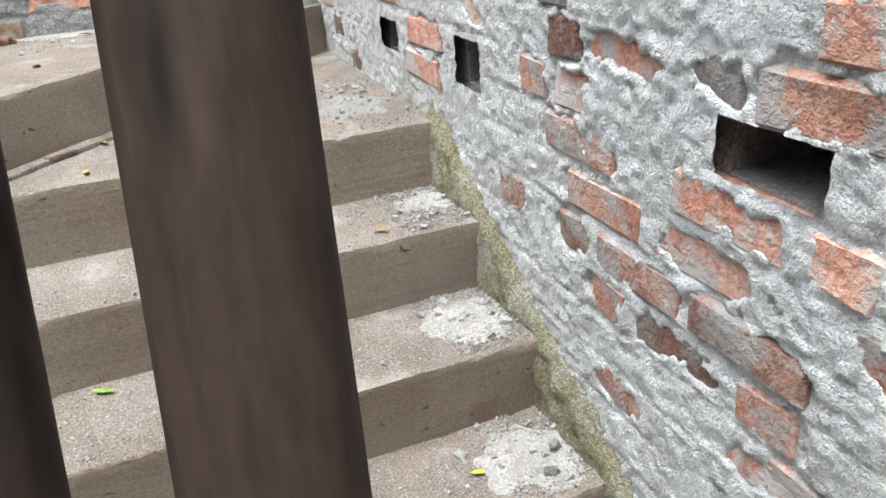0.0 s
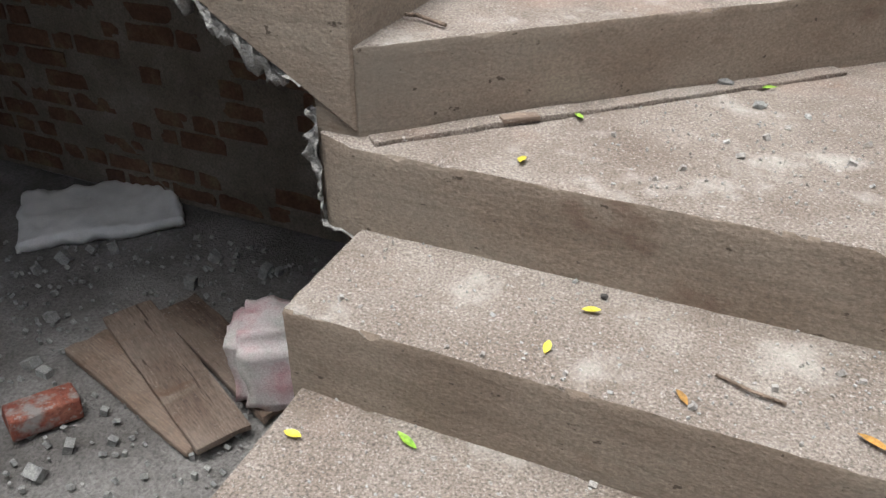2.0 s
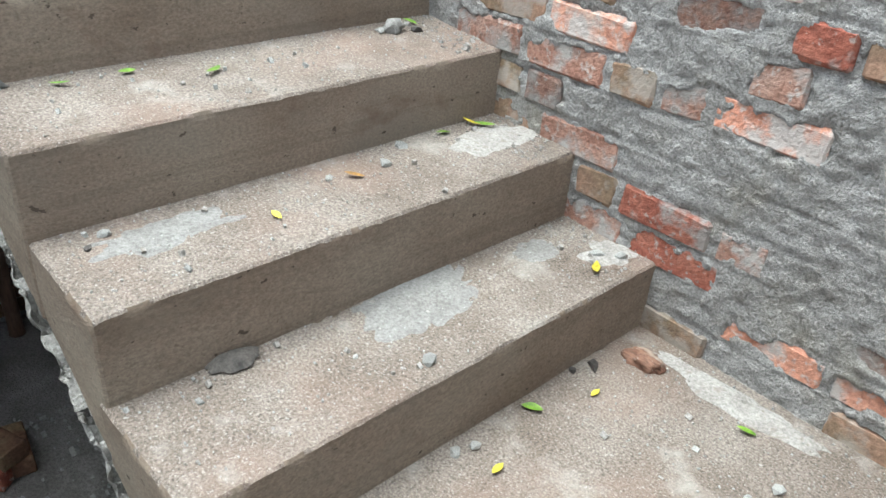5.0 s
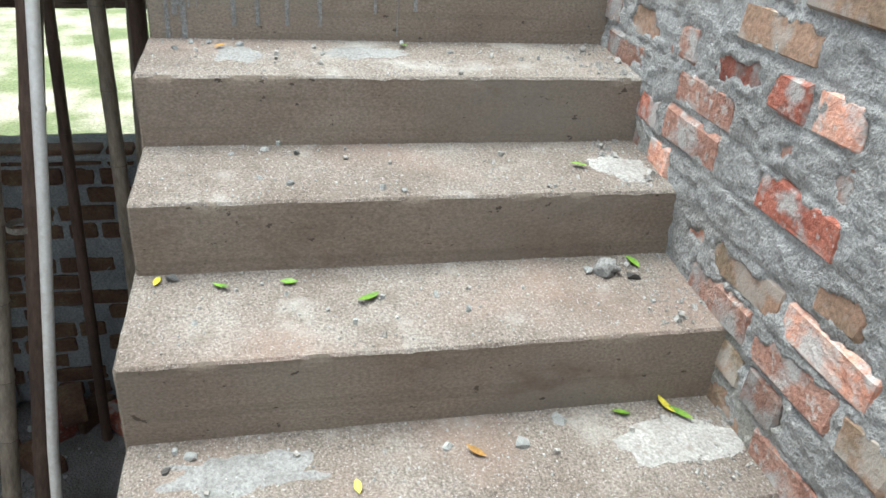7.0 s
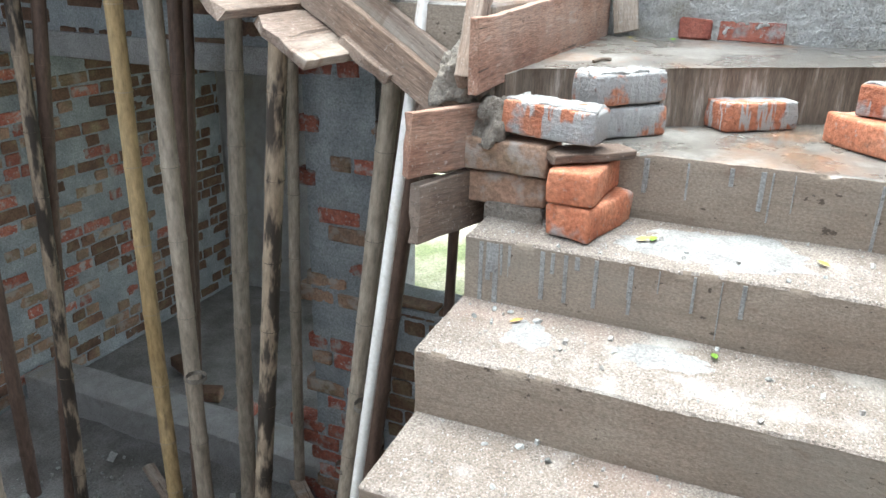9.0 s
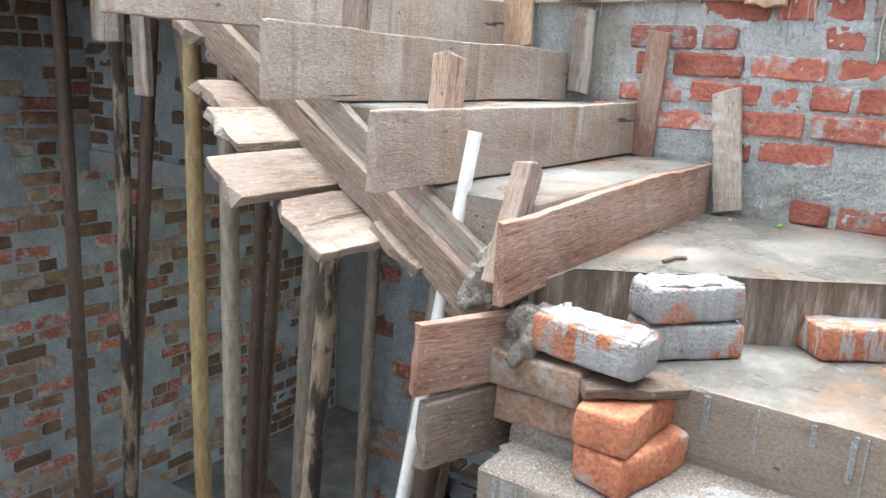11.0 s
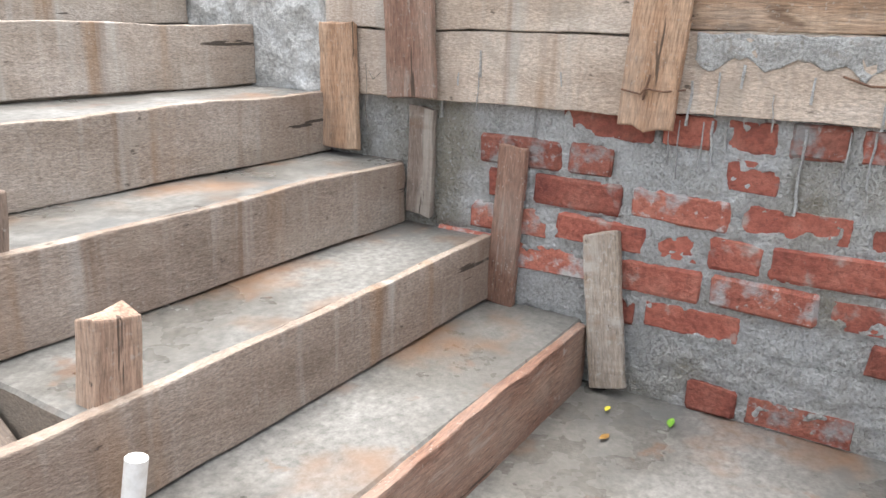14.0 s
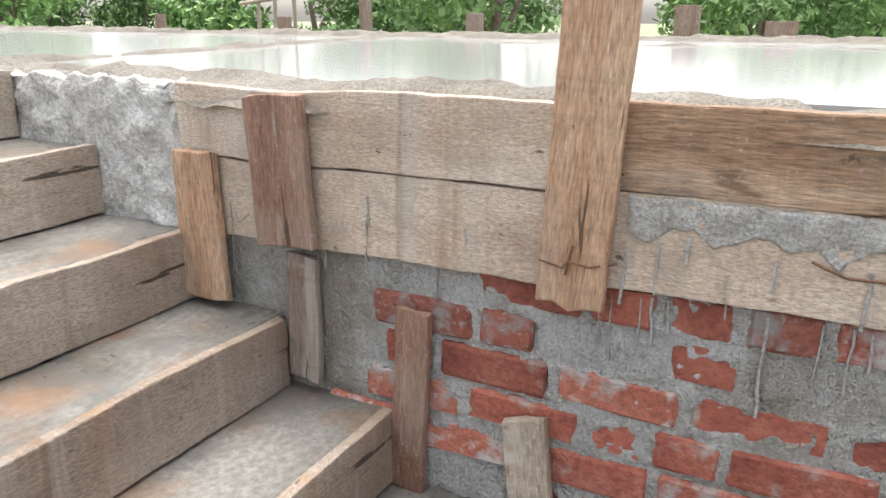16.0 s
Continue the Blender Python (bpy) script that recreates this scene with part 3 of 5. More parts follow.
        if q < limit:
            ob = new("brick", shapes[key])
            ob.parent = wall
            ob.matrix_basis = mm
        else:
            part_of = bmesh.new()
            part_of.from_mesh(shapes[key])
            part_of.transform(mm)
            tmp = bpy.data.meshes.new("tmp")
            part_of.to_mesh(tmp)
            joined.from_mesh(tmp)
            part_of.free()
            bpy.data.meshes.remove(tmp)
    if len(joined.verts):
        ob = link("brickwork", joined, bmat if not isinstance(bmat, tuple) else bmat[0], wall)
        tagged(ob, "further bricks of the wall", kind="stuff")
    else:
        joined.free()


# ---- stairs ----
RISE = 0.173


def level(k):
    """Height of a tread's nosing."""
    if 6 < k < 11:
        return 1.578 + 0.1755 * (k - 6)
    return 0.54 + RISE * k


BX = [-0.51, -0.783, -1.054, -1.33, -1.587, -1.855, -2.13, -2.25]
LEAN = {5: 0.008, 6: 0.022, 7: 0.022, 8: 0.016, 9: 0.012}   # how far a tread of the second flight rises to its back


def tread(k, x):
    """Height of the tread at x."""
    return level(k) + (LEAN[k] * (BX[k - 4] - x) / 0.27 if k in LEAN else 0.0)


stair = empty("concrete_staircase", "raw grey-brown concrete staircase winding up a brick shaft", "staircase", kind="structure")


def faces_by_slope(bm):
    bmesh.ops.recalc_face_normals(bm, faces=bm.faces)
    for f in bm.faces:
        f.material_index = 0 if f.normal.z > 0.55 else 1
        f.smooth = True
    for e in bm.edges:
        if len(e.link_faces) == 2 and e.calc_face_angle(0) > 0.6:
            e.smooth = False


def step(poly, k, bottom, seed=0.0):
    bm = prism(poly, bottom, level(k), cell=0.018, rough=0.0014, bevel=0.004, seed=seed + k * 3.1)
    chip(bm, level(k), seed + k)
    faces_by_slope(bm)
    return part("step", bm, [WET if k == 10 else CONCRETE, RISER], stair)


def chip(bm, z, seed):
    """Crumbled nosings: push the top edge back here and there."""
    for v in bm.verts:
        if abs(v.co.z - z) < 0.016:
            c = 0.7 * noise.noise(v.co * 17 + Vector((seed, 0, seed))) + noise.noise(v.co * 70 + Vector((0, seed, 3)))
            if v.co.z < z - 0.0005 and c > 0.25:
                v.co.z -= 0.02 * (c - 0.25)


def flight_step(x0, x1, y0, y1, k, b0, b1):
    """A step of the second flight: tread and riser above a sloping soffit."""
    bm = bmesh.new()
    prof = [(x0, level(k)), (x1, tread(k, x1)), (x1, b1), (x0, b0)]
    lo = [bm.verts.new((x, y0, z)) for x, z in prof]
    hi = [bm.verts.new((x, y1, z)) for x, z in prof]
    bm.faces.new(lo)
    bm.faces.new(hi)
    for i in range(4):
        bm.faces.new((lo[i], lo[(i + 1) % 4], hi[(i + 1) % 4], hi[i]))
    bmesh.ops.bevel(bm, geom=list(bm.edges), offset=0.005, segments=1, affect='EDGES')
    split(bm, 0.018)
    for v in bm.verts:
        v.co += wob(v.co, 9, 0.0016, k) + wob(v.co, 55, 0.0016, k)
    chip(bm, level(k), k)
    faces_by_slope(bm)
    return part("step", bm, [CONCRETE, RISER], stair)


AY = [1.505 - 0.28 * 4, 1.505 - 0.28 * 3, 1.505 - 0.28 * 2, 1.505 - 0.28, 1.505, 1.785, 2.065]
AX = [-0.47, -0.47, -0.47, -0.47, -0.47, -0.49]
for i, y in enumerate(AY[:-1]):
    step([(WA + 0.01, y), (WA + 0.01, AY[i + 1] + 0.05), (AX[i], AY[i + 1] + 0.05), (AX[i], y)], i - 4, max(level(i - 4) - 0.36, FLOOR - 0.02))
step([(WA + 0.01, 2.065), (WA + 0.01, WB + 0.01), (-0.59, 2.2), (-0.59, 2.105), (-0.5, 2.065)], 2, 0.68)
step([(-0.505, 2.112), (WA + 0.01, WB - 0.03), (WA + 0.01, WB + 0.01), (-0.6, WB + 0.01), (-0.6, 2.112)], 3, 0.72, 5.0)


def soffit(x):
    return 1.095 + (-0.82 - x) * 0.64


for i in range(6):
    flight_step(BX[i], BX[i + 1] - 0.03, 2.103 + 0.004 * (i % 2), WB + 0.01, 4 + i, soffit(BX[i]), soffit(BX[i + 1] - 0.03))
step([(BX[6], 2.105), (BX[6], WB + 0.01), (-3.1, WB + 0.01), (-2.38, 2.105)], 10, level(10) - 0.3)
landing = prism([(-2.25, 2.1), (-3.0, WB), (-3.0, WB + 0.01), (WC - 0.01, WB + 0.01), (WC - 0.01, 1.9), (-2.12, 1.9), (-2.12, 2.1)], level(11) - 0.28, level(11), cell=0.045, rough=0.0022, bevel=0.005, seed=2.2)
faces_by_slope(landing)
part("landing", landing, [WET, STREAKED], stair, "wet grey cement landing")
CY = [2.095, 1.81, 1.53, 1.265, 0.97, 0.68, 0.42]
CL = -2.1
SLOPE = 0.66


def deck(y):
    """Top of the formwork deck under the third flight."""
    return 2.636 + (1.495 - y) * SLOPE


for i in range(6):
    bm = bmesh.new()
    y0, y1 = CY[i] - 0.026, CY[i + 1] - 0.03
    prof = [(y0, level(12 + i) - 0.006), (y1, level(12 + i) - 0.004), (y1, deck(y1) + 0.002), (y0, deck(y0) + 0.002)]
    lo = [bm.verts.new((CL, y, z)) for y, z in prof]
    hi = [bm.verts.new((WC - 0.01, y, z)) for y, z in prof]
    bm.faces.new(lo)
    bm.faces.new(hi)
    for j in range(4):
        bm.faces.new((lo[j], lo[(j + 1) % 4], hi[(j + 1) % 4], hi[j]))
    bmesh.ops.bevel(bm, geom=list(bm.edges), offset=0.006, segments=1, affect='EDGES')
    split(bm, 0.05)
    for v in bm.verts:
        v.co += wob(v.co, 9, 0.003, i)
    faces_by_slope(bm)
    part("step", bm, [WET, RISER], stair, "wet smooth cement step")

# concrete squeezed out along the soffit's edge: a ragged frill
rr = random.Random(4)


def frill(pts, deep, seed, name="concrete_frill", way=(0, 0, -1)):
    S, T = np.meshgrid(np.linspace(0, 1, 7), np.linspace(0, 1, 150))
    a, b = np.array(pts[0]), np.array(pts[1])
    L = T * np.linalg.norm(b - a)
    drop = deep * np.clip(0.3 + 0.9 * value_noise(L * 9, S * 0, seed) + 0.7 * value_noise(L * 34, S * 0 + 2, seed + 1) + 0.4 * value_noise(L * 90, S * 0 + 5, seed + 3), 0.05, 2)
    P = a + T[..., None] * (b - a)
    P = P + np.stack([S * 0, -0.008 + 0.009 * value_noise(L * 60, S * 3, seed + 2) + 0.014 * S ** 2, S * 0], -1) + ((drop * S - 0.008)[..., None]) * np.array(way)
    Q = P + np.array((0, 0.02, 0))
    ob = grid_mesh(name, np.concatenate([P, Q[:, ::-1]], 1), np.ones((150, 14), bool), CEMENT, stair, "ragged frill of pale concrete along the soffit edge")
    return ob


for i in range(5):
    x0, x1 = -0.62 - i * 0.28, -0.62 - (i + 1) * 0.28
    frill([(x0, 2.098, soffit(x0)), (x1, 2.098, soffit(x1))], 0.042, 60 + i * 7)
frill([(-0.6, 2.1, 0.685), (-0.5, 2.07, 0.682)], 0.02, 99)
frill([(-0.597, 2.104, 0.69), (-0.597, 2.104, 0.93)], 0.028, 121, way=(-1, 0, -0.2))

# ---- walls ----


def wall(name, boxes, label):
    bm = bmesh.new()
    for a, b in boxes:
        bmesh.ops.create_cube(bm, size=1.0, matrix=Matrix.Translation((Vector(a) + Vector(b)) / 2) @ Matrix.Diagonal((*(Vector(b) - Vector(a)), 1)))
    return tagged(link(name, bm, MORTAR), label, "wall", kind="structure")


HOLES_A = [(1.04, 0.855, 1.06, 1.14), (1.925, 1.79, 1.012, 1.12), (2.47, 2.33, 1.015, 1.1)]   # putlog holes: y from, y to, z from, z to
B = 0.03
ys = [-2.0]
for h in HOLES_A:
    ys += [h[1], h[0]]
ys.append(WB + 0.25)
rows = [((WA + B, -2.0, -0.4), (WA + 0.25, WB + 0.25, 1.008)), ((WA + B, -2.0, 1.145), (WA + 0.25, WB + 0.25, 3.0))]
for i in range(0, len(ys), 2):
    rows.append(((WA + B, ys[i], 1.008), (WA + 0.25, ys[i + 1], 1.145)))
rows.append(((WA + 0.19, 0.7, 1.008), (WA + 0.25, 2.6, 1.145)))
rows.append(((WA + B, 0.84, 1.004), (WA + 0.2, 1.05, 1.056)))
wall_east = wall("wall_east", rows, "brick wall smeared with rough grey mortar")
wall_north = wall("wall_north", [((WC - 0.25, WB + B, -0.4), (WA + B, WB + 0.25, 3.15))], "brick wall with red bricks in rough mortar")
wall_west = wall("wall_west", [((WC - 0.25, 0.72, -0.4), (WC - B, 1.09, 3.28)), ((WC - 0.25, 1.09, -0.4), (WC - B, WB + B, 1.09)), ((WC - 0.25, 1.09, 2.2), (WC - B, WB + B, 3.28)),
                               ((WC - 0.25, -1.7, 2.16), (WC - B, 0.72, 3.28))], "brick wall below the roof slab, red bricks streaked with lime")
wall_south = wall("wall_south", [((-5.6, -1.95, -0.4), (WA + 0.25, -1.7 - B, 3.28))], "dim brick wall at the back of the shaft")
wall_far = wall("wall_far", [((-5.85, -1.95, -0.4), (-5.6, 0.05, 3.28))], "dim brick wall of the room beyond")

masonry(wall_east, (WA, 3.24, 0.1), (0, -1, 0), (-1, 0, 0), 3.0, 2.2, 0.0055, 11, lambda u, v: 0.8 if v + 0.1 > 0.54 + (1.74 - u) * 0.618 + 0.42 else 0.4, phase=0.08,
        holes=[(3.24 - h[0], 3.24 - h[1], h[2] - 0.1, h[3] - 0.1) for h in HOLES_A], near=lambda u, v: abs(u - 1.8) + abs(v - 0.9), mats=(MORTAR_PALE, (BRICK_PALE, BRICK_PALE, BRICK)), wear=1.35, proud=0.0015)
masonry(wall_north, (WA, WB, 0.75), (-1, 0, 0), (0, -1, 0), 3.6, 2.3, 0.0055, 23, lambda u, v: 0.62, phase=0.03, proud=0.0015, near=lambda u, v: abs(u - 2.0) + abs(v - 1.0), mats=(MORTAR, (BRICK, BRICK_PALE, BRICK, BRICK_MOSS, BRICK_RED, BRICK)), wear=1.35)
masonry(wall_west, (WC, 0.72, 2.4), (0, 1, 0), (1, 0, 0), 2.5, 0.84, 0.0065, 31, lambda u, v: 0.95 if v > 0.32 and u > 0.95 else (0.35 if u > 1.4 else 0.18), course=0.09, phase=0.045, proud=0.007, mats=(MORTAR_WARM, (BRICK_WINE, BRICK_WINE, BRICK_RED)), wear=0.95)
masonry(wall_west, (WC + 0.04, 0.715, -0.2), (0, 1, 0), (1, 0, 0), 0.38, 2.6, 0.01, 37, lambda u, v: 0.95 if v < 1.1 else 0.5, phase=0.02, proud=0.007, mats=(MORTAR_DIM, (BRICK_RED, BRICK_MOSS, BRICK_RED)))
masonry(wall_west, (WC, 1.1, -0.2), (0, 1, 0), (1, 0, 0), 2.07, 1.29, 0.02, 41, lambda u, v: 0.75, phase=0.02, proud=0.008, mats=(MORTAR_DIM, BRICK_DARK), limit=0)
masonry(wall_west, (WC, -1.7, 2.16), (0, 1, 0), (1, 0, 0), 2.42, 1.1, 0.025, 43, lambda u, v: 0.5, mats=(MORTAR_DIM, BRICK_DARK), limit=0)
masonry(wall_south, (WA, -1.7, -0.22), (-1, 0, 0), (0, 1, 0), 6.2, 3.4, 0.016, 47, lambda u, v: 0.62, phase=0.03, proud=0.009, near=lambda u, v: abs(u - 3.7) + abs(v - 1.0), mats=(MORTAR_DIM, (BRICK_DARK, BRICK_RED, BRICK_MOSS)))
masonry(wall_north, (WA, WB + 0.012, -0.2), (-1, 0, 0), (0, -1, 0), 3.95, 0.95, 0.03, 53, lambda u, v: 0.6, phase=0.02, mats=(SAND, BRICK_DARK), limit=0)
tagged(link("lintel", box((WC - 0.26, -1.68, 2.165), (WC + 0.03, 0.71, 2.295), bevel=0.008, cell=0.1, rough=0.004), MORTAR), "pale concrete lintel over the wide opening", "lintel", kind="structure")
tagged(link("plinth_beam", box((WC - 0.28, -1.68, -0.3), (WC + 0.0, 0.72, -0.02), bevel=0.012, cell=0.08, rough=0.008), MORTAR), "grey concrete plinth beam on the floor", "beam", kind="structure")
tagged(link("window_sill", box((WC - 0.27, 1.07, 1.075), (WC + 0.025, WB - 0.02, 1.105), bevel=0.01, cell=0.06, rough=0.008), MORTAR_DIM), "rough mortar sill of the unfinished window", "sill", kind="structure")
# plastered end of the wall beside the top steps
bm = box((WC - 0.02, 0.4, 3.0), (WC + 0.025, 1.255, 3.472), bevel=0.006, cell=0.014, rough=0.016, freq=24)
for f in bm.faces:
    f.smooth = True
tagged(link("plaster_cheek", bm, PLASTER), "patch of rough grey-white cement plaster beside the steps", "plaster", kind="structure")

# ---- roof slab, flooded for curing ----
slab = tagged(link("roof_slab", box((-7.6, -9, 3.285), (WC - 0.002, 8, 3.44), bevel=0.01), SCREED), "fresh concrete roof slab flooded with curing water", "roof slab", kind="structure")
tagged(link("roof_slab_back", box((WC + 0.03, -7, 3.29), (-1.5, 0.38, 3.45), bevel=0.01), SCREED), "concrete roof slab behind the stair shaft", "roof slab", kind="structure")
tagged(link("roof_water", box((-7.4, -8.9, 3.43), (-3.62, 7.9, 3.456), bevel=0), WATER), "still curing water on the slab", "water", kind="structure")


def ridge(name, a, b, half, high, seed, label, base=3.436):
    a, b = Vector(a), Vector(b)
    n = int((b - a).length / 0.035)
    side = Vector((0, 0, 1)).cross((b - a).normalized())
    S, T = np.meshgrid(np.linspace(-1, 1, 13), np.linspace(0, 1, n))
    L = T * (b - a).length
    w = half * (1 + 0.35 * value_noise(L * 2.1, S * 0 + 1, seed))
    h = high * np.clip(1 - S ** 2, 0, 1) ** 0.6 * (0.75 + 0.35 * value_noise(L * 3.3, S * 2, seed + 1) + 0.22 * value_noise(L * 14, S * 5, seed + 2)) + 0.006 * value_noise(L * 40, S * 14, seed + 3)
    P = np.array(a)[None, None, :2] + (T[..., None] * np.array((b - a)[:2])) + (S * w)[..., None] * np.array(side[:2])
    pts = np.concatenate([P, (base - 0.01 + h)[..., None]], -1)
    return tagged(grid_mesh(name, pts, np.ones(S.shape, bool), SAND), label, "mortar bund", kind="structure")


ridge("trim_bund", (-3.47, -8.5, 0), (-3.47, 7.5, 0), 0.2, 0.06, 3, "crumbly sand and cement bund along the slab edge")
ridge("trim_bund_far", (-7.4, -8.9, 0), (-7.4, 7.9, 0), 0.2, 0.075, 5, "crumbly sand and cement bund along the far slab edge")
ridge("trim_bund_cross", (-6.5, -8.9, 0), (-6.3, 7.9, 0), 0.13, 0.034, 8, "low cement ridge standing out of the water")
ridge("trim_bund_side", (-3.3, 0.1, 0), (-7.3, -0.5, 0), 0.11, 0.05, 9, "low cement ridge standing out of the water")

# mossy fillet of mortar where the first flight meets the wall
S, T = np.meshgrid(np.linspace(0, 1, 26), np.linspace(0, 1, 190))
yy = 0.3 + 1.8 * T
top = 0.54 + RISE * (yy - 1.505) / 0.28 + 0.05 + 0.03 * value_noise(yy * 7, S * 0, 71)
zz = top - 0.26 * S
xx = WA - 0.002 - 0.02 * np.clip(S * 6, 0, 1) - 0.006 * value_noise(yy * 26, zz * 30, 72) * np.clip(S * 8, 0, 1) - 0.004 * value_noise(yy * 60, zz * 60, 73) - 0.02 * S
grid_mesh("mortar_fillet", np.stack([xx, yy, zz], -1), np.ones(S.shape, bool), MOSSY, wall_east, "mossy greenish fillet of old mortar above the treads")

# ---- formwork of the third flight ----
def plank(name, a, b, wide, thick, mat, label, category="plank", turn=0.0, seed=1.0, ragged=0.0, group="", kind=""):
    """A sawn board from a to b; wide is its upright (or, turned, its flat) measure."""
    ln = (Vector(b) - Vector(a)).length
    bm = bar((ln, thick, wide), bevel=0.004, cell=0.03, rough=0.003, seed=seed, freq=9)
    for v in bm.verts:
        v.co += wob(v.co, 60, 0.0015, seed)
    rr = random.Random(int(seed * 97))
    for v in bm.verts:
        v.co.z += 0.012 * noise.noise(Vector((v.co.x * 2.3, seed, 0))) * (1 if v.co.z > 0 else 0.6)
        if ragged and abs(v.co.x) > ln / 2 - 0.03:
            v.co.x += ragged * noise.noise(Vector((seed * 3, v.co.z * 25, v.co.y * 30)))
    between(bm, (-ln / 2, 0, 0), (ln / 2, 0, 0), turn)
    ob = link(name, bm, mat)
    a, b = Vector(a), Vector(b)
    d = (b - a).normalized()
    side = Vector((0, 0, 1)).cross(d)
    if abs(d.z) > 0.8:
        side = Vector((0, 1, 0)) - d * d.y
    side.normalize()
    m = Matrix((d, side, d.cross(side))).transposed().to_4x4()
    m.translation = (a + b) / 2
    ob.matrix_basis = m
    return tagged(ob, label, category, group, kind)


RISERS = [(-1.935, PLANK_RED, "red-brown formwork plank with a chipped edge before the lowest fresh step"),
          (-1.868, CRUST_BROWN, "grey-brown formwork plank with nail holes before a fresh step"),
          (-1.828, CRUST_BROWN, "split formwork plank with a knot hole and pale cement stain"),
          (-1.62, CRUST_PALE, "cement-splashed formwork plank before an upper step"),
          (-1.79, CRUST_PALE, "cement-splashed formwork plank before the top step"),
          (-1.9, CRUST_PALE, "cement-splashed formwork plank under the slab edge")]
for i, (x0, mat, lab) in enumerate(RISERS):
    z = level(12 + i) - 0.086
    ob = plank("riser_plank", (x0, CY[i] - 0.013, z - (0.024 if i == 0 else 0)), (WC + 0.03, CY[i] - 0.013, z), 0.172, 0.026, mat, lab, seed=i + 1.3, ragged=0.012, group="riser formwork")
    for q in range(5):
        hx = random.uniform(-0.6, 0.6)
        nb = bmesh.new()
        bmesh.ops.create_cone(nb, cap_ends=True, segments=8, radius1=0.004, radius2=0.004, depth=0.004)
        bmesh.ops.transform(nb, matrix=pose(hx, 0.0135, random.uniform(-0.06, 0.06), 90), verts=nb.verts)
        part("nail_head", nb, RUST, ob, "rusty nail head")

# deck boards under the flight: their ends stick out into the shaft
ENDS = [(1.96, -2.03, 0.13, PLANK_WARM), (1.75, -2.0, 0.14, PLANK_WARM), (1.635, -1.81, 0.155, PLANK), (1.495, -1.722, 0.12, PLANK_WARM), (1.365, -1.83, 0.12, PLANK_LIME),
        (1.24, -1.9, 0.115, PLANK_WARM), (1.12, -2.03, 0.11, PLANK_WARM), (1.01, -1.99, 0.1, PLANK), (0.88, -1.97, 0.11, PLANK_WARM), (0.76, -2.0, 0.115, PLANK), (0.64, -1.98, 0.11, PLANK)]
tilt = math.degrees(math.atan(SLOPE))
for i, (y, x0, w, mat) in enumerate(ENDS):
    z = deck(y) - 0.014
    plank("deck_board", (x0, y, z + 0.012 * math.sin(i * 2.1)), (WC + 0.06, y, z), 0.028, w * 1.16, mat, "rough shuttering board sticking out under the stair flight", turn=tilt, seed=i + 20.7, ragged=0.03, group="shuttering deck boards")
plank("side_board", (CL + 0.02, 2.03, deck(2.03) + 0.075), (CL + 0.02, 0.45, deck(0.45) + 0.075), 0.15, 0.028, PLANK, "dusty sloping side board of the stair formwork", seed=51.0, ragged=0.02)
plank("side_board", (CL + 0.055, 2.0, deck(2.0) + 0.045), (CL + 0.055, 0.5, deck(0.5) + 0.045), 0.085, 0.035, PLANK_WARM, "sloping batten nailed over the shuttering boards", seed=52.0, ragged=0.02)
PEGS = [((-1.985, 2.045, 2.44), (-2.12, 2.03, 2.68), 0.06, PLANK_WARM), ((-2.15, 1.77, 2.62), (-2.18, 1.765, 2.915), 0.08, STRIPPED), ((-2.15, 1.495, 2.8), (-2.167, 1.49, 3.06), 0.06, PLANK_WARM)]
for i, (a, b, w, mat) in enumerate(PEGS):
    plank("peg", a, b, w, 0.045, mat, "rough split wooden peg wedged behind a formwork plank", "peg", seed=60 + i * 1.7, ragged=0.02, group="formwork pegs")
# boards and a lump of concrete at the side of the landing
plank("form_board", (-1.8, 1.98, 2.315), (-2.1, 2.075, 2.3), 0.15, 0.03, PLANK_RED, "short weathered form board beside the landing", seed=70, ragged=0.012)
plank("form_board", (-1.82, 1.99, 2.15), (-2.11, 2.075, 2.14), 0.15, 0.03, PLANK_DARK, "short dark form board beside the landing", seed=71, ragged=0.012)


def boulder(name, at, size, mat, label, category, seed, sub=3, rough=0.25, group="", kind=""):
    bm = bmesh.new()
    bmesh.ops.create_icosphere(bm, subdivisions=sub, radius=1.0)
    for v in bm.verts:
        k = 1 + rough * noise.noise(v.co * 1.3 + Vector((seed, 0, 0))) + rough * 0.5 * noise.noise(v.co * 4 + Vector((0, seed, 0)))
        v.co = Vector((v.co.x * size[0], v.co.y * size[1], max(v.co.z, -0.35) * size[2])) * k
    ob = link(name, bm, mat, smooth=sub > 2)
    ob.location = (at[0], at[1], at[2] + size[2] * 0.3)
    return tagged(ob, label, category, group, kind)


boulder("concrete_lump", (-2.06, 1.99, 2.39), (0.065, 0.055, 0.09), SAND, "lump of crumbling concrete spilt at the landing's corner", "concrete lump", 3.0, sub=4, rough=0.55)
boulder("concrete_lump", (-2.06, 2.1, 2.3), (0.085, 0.06, 0.07), SAND, "small lump of crumbling concrete on the bricks", "concrete lump", 5.0, sub=4, rough=0.6)

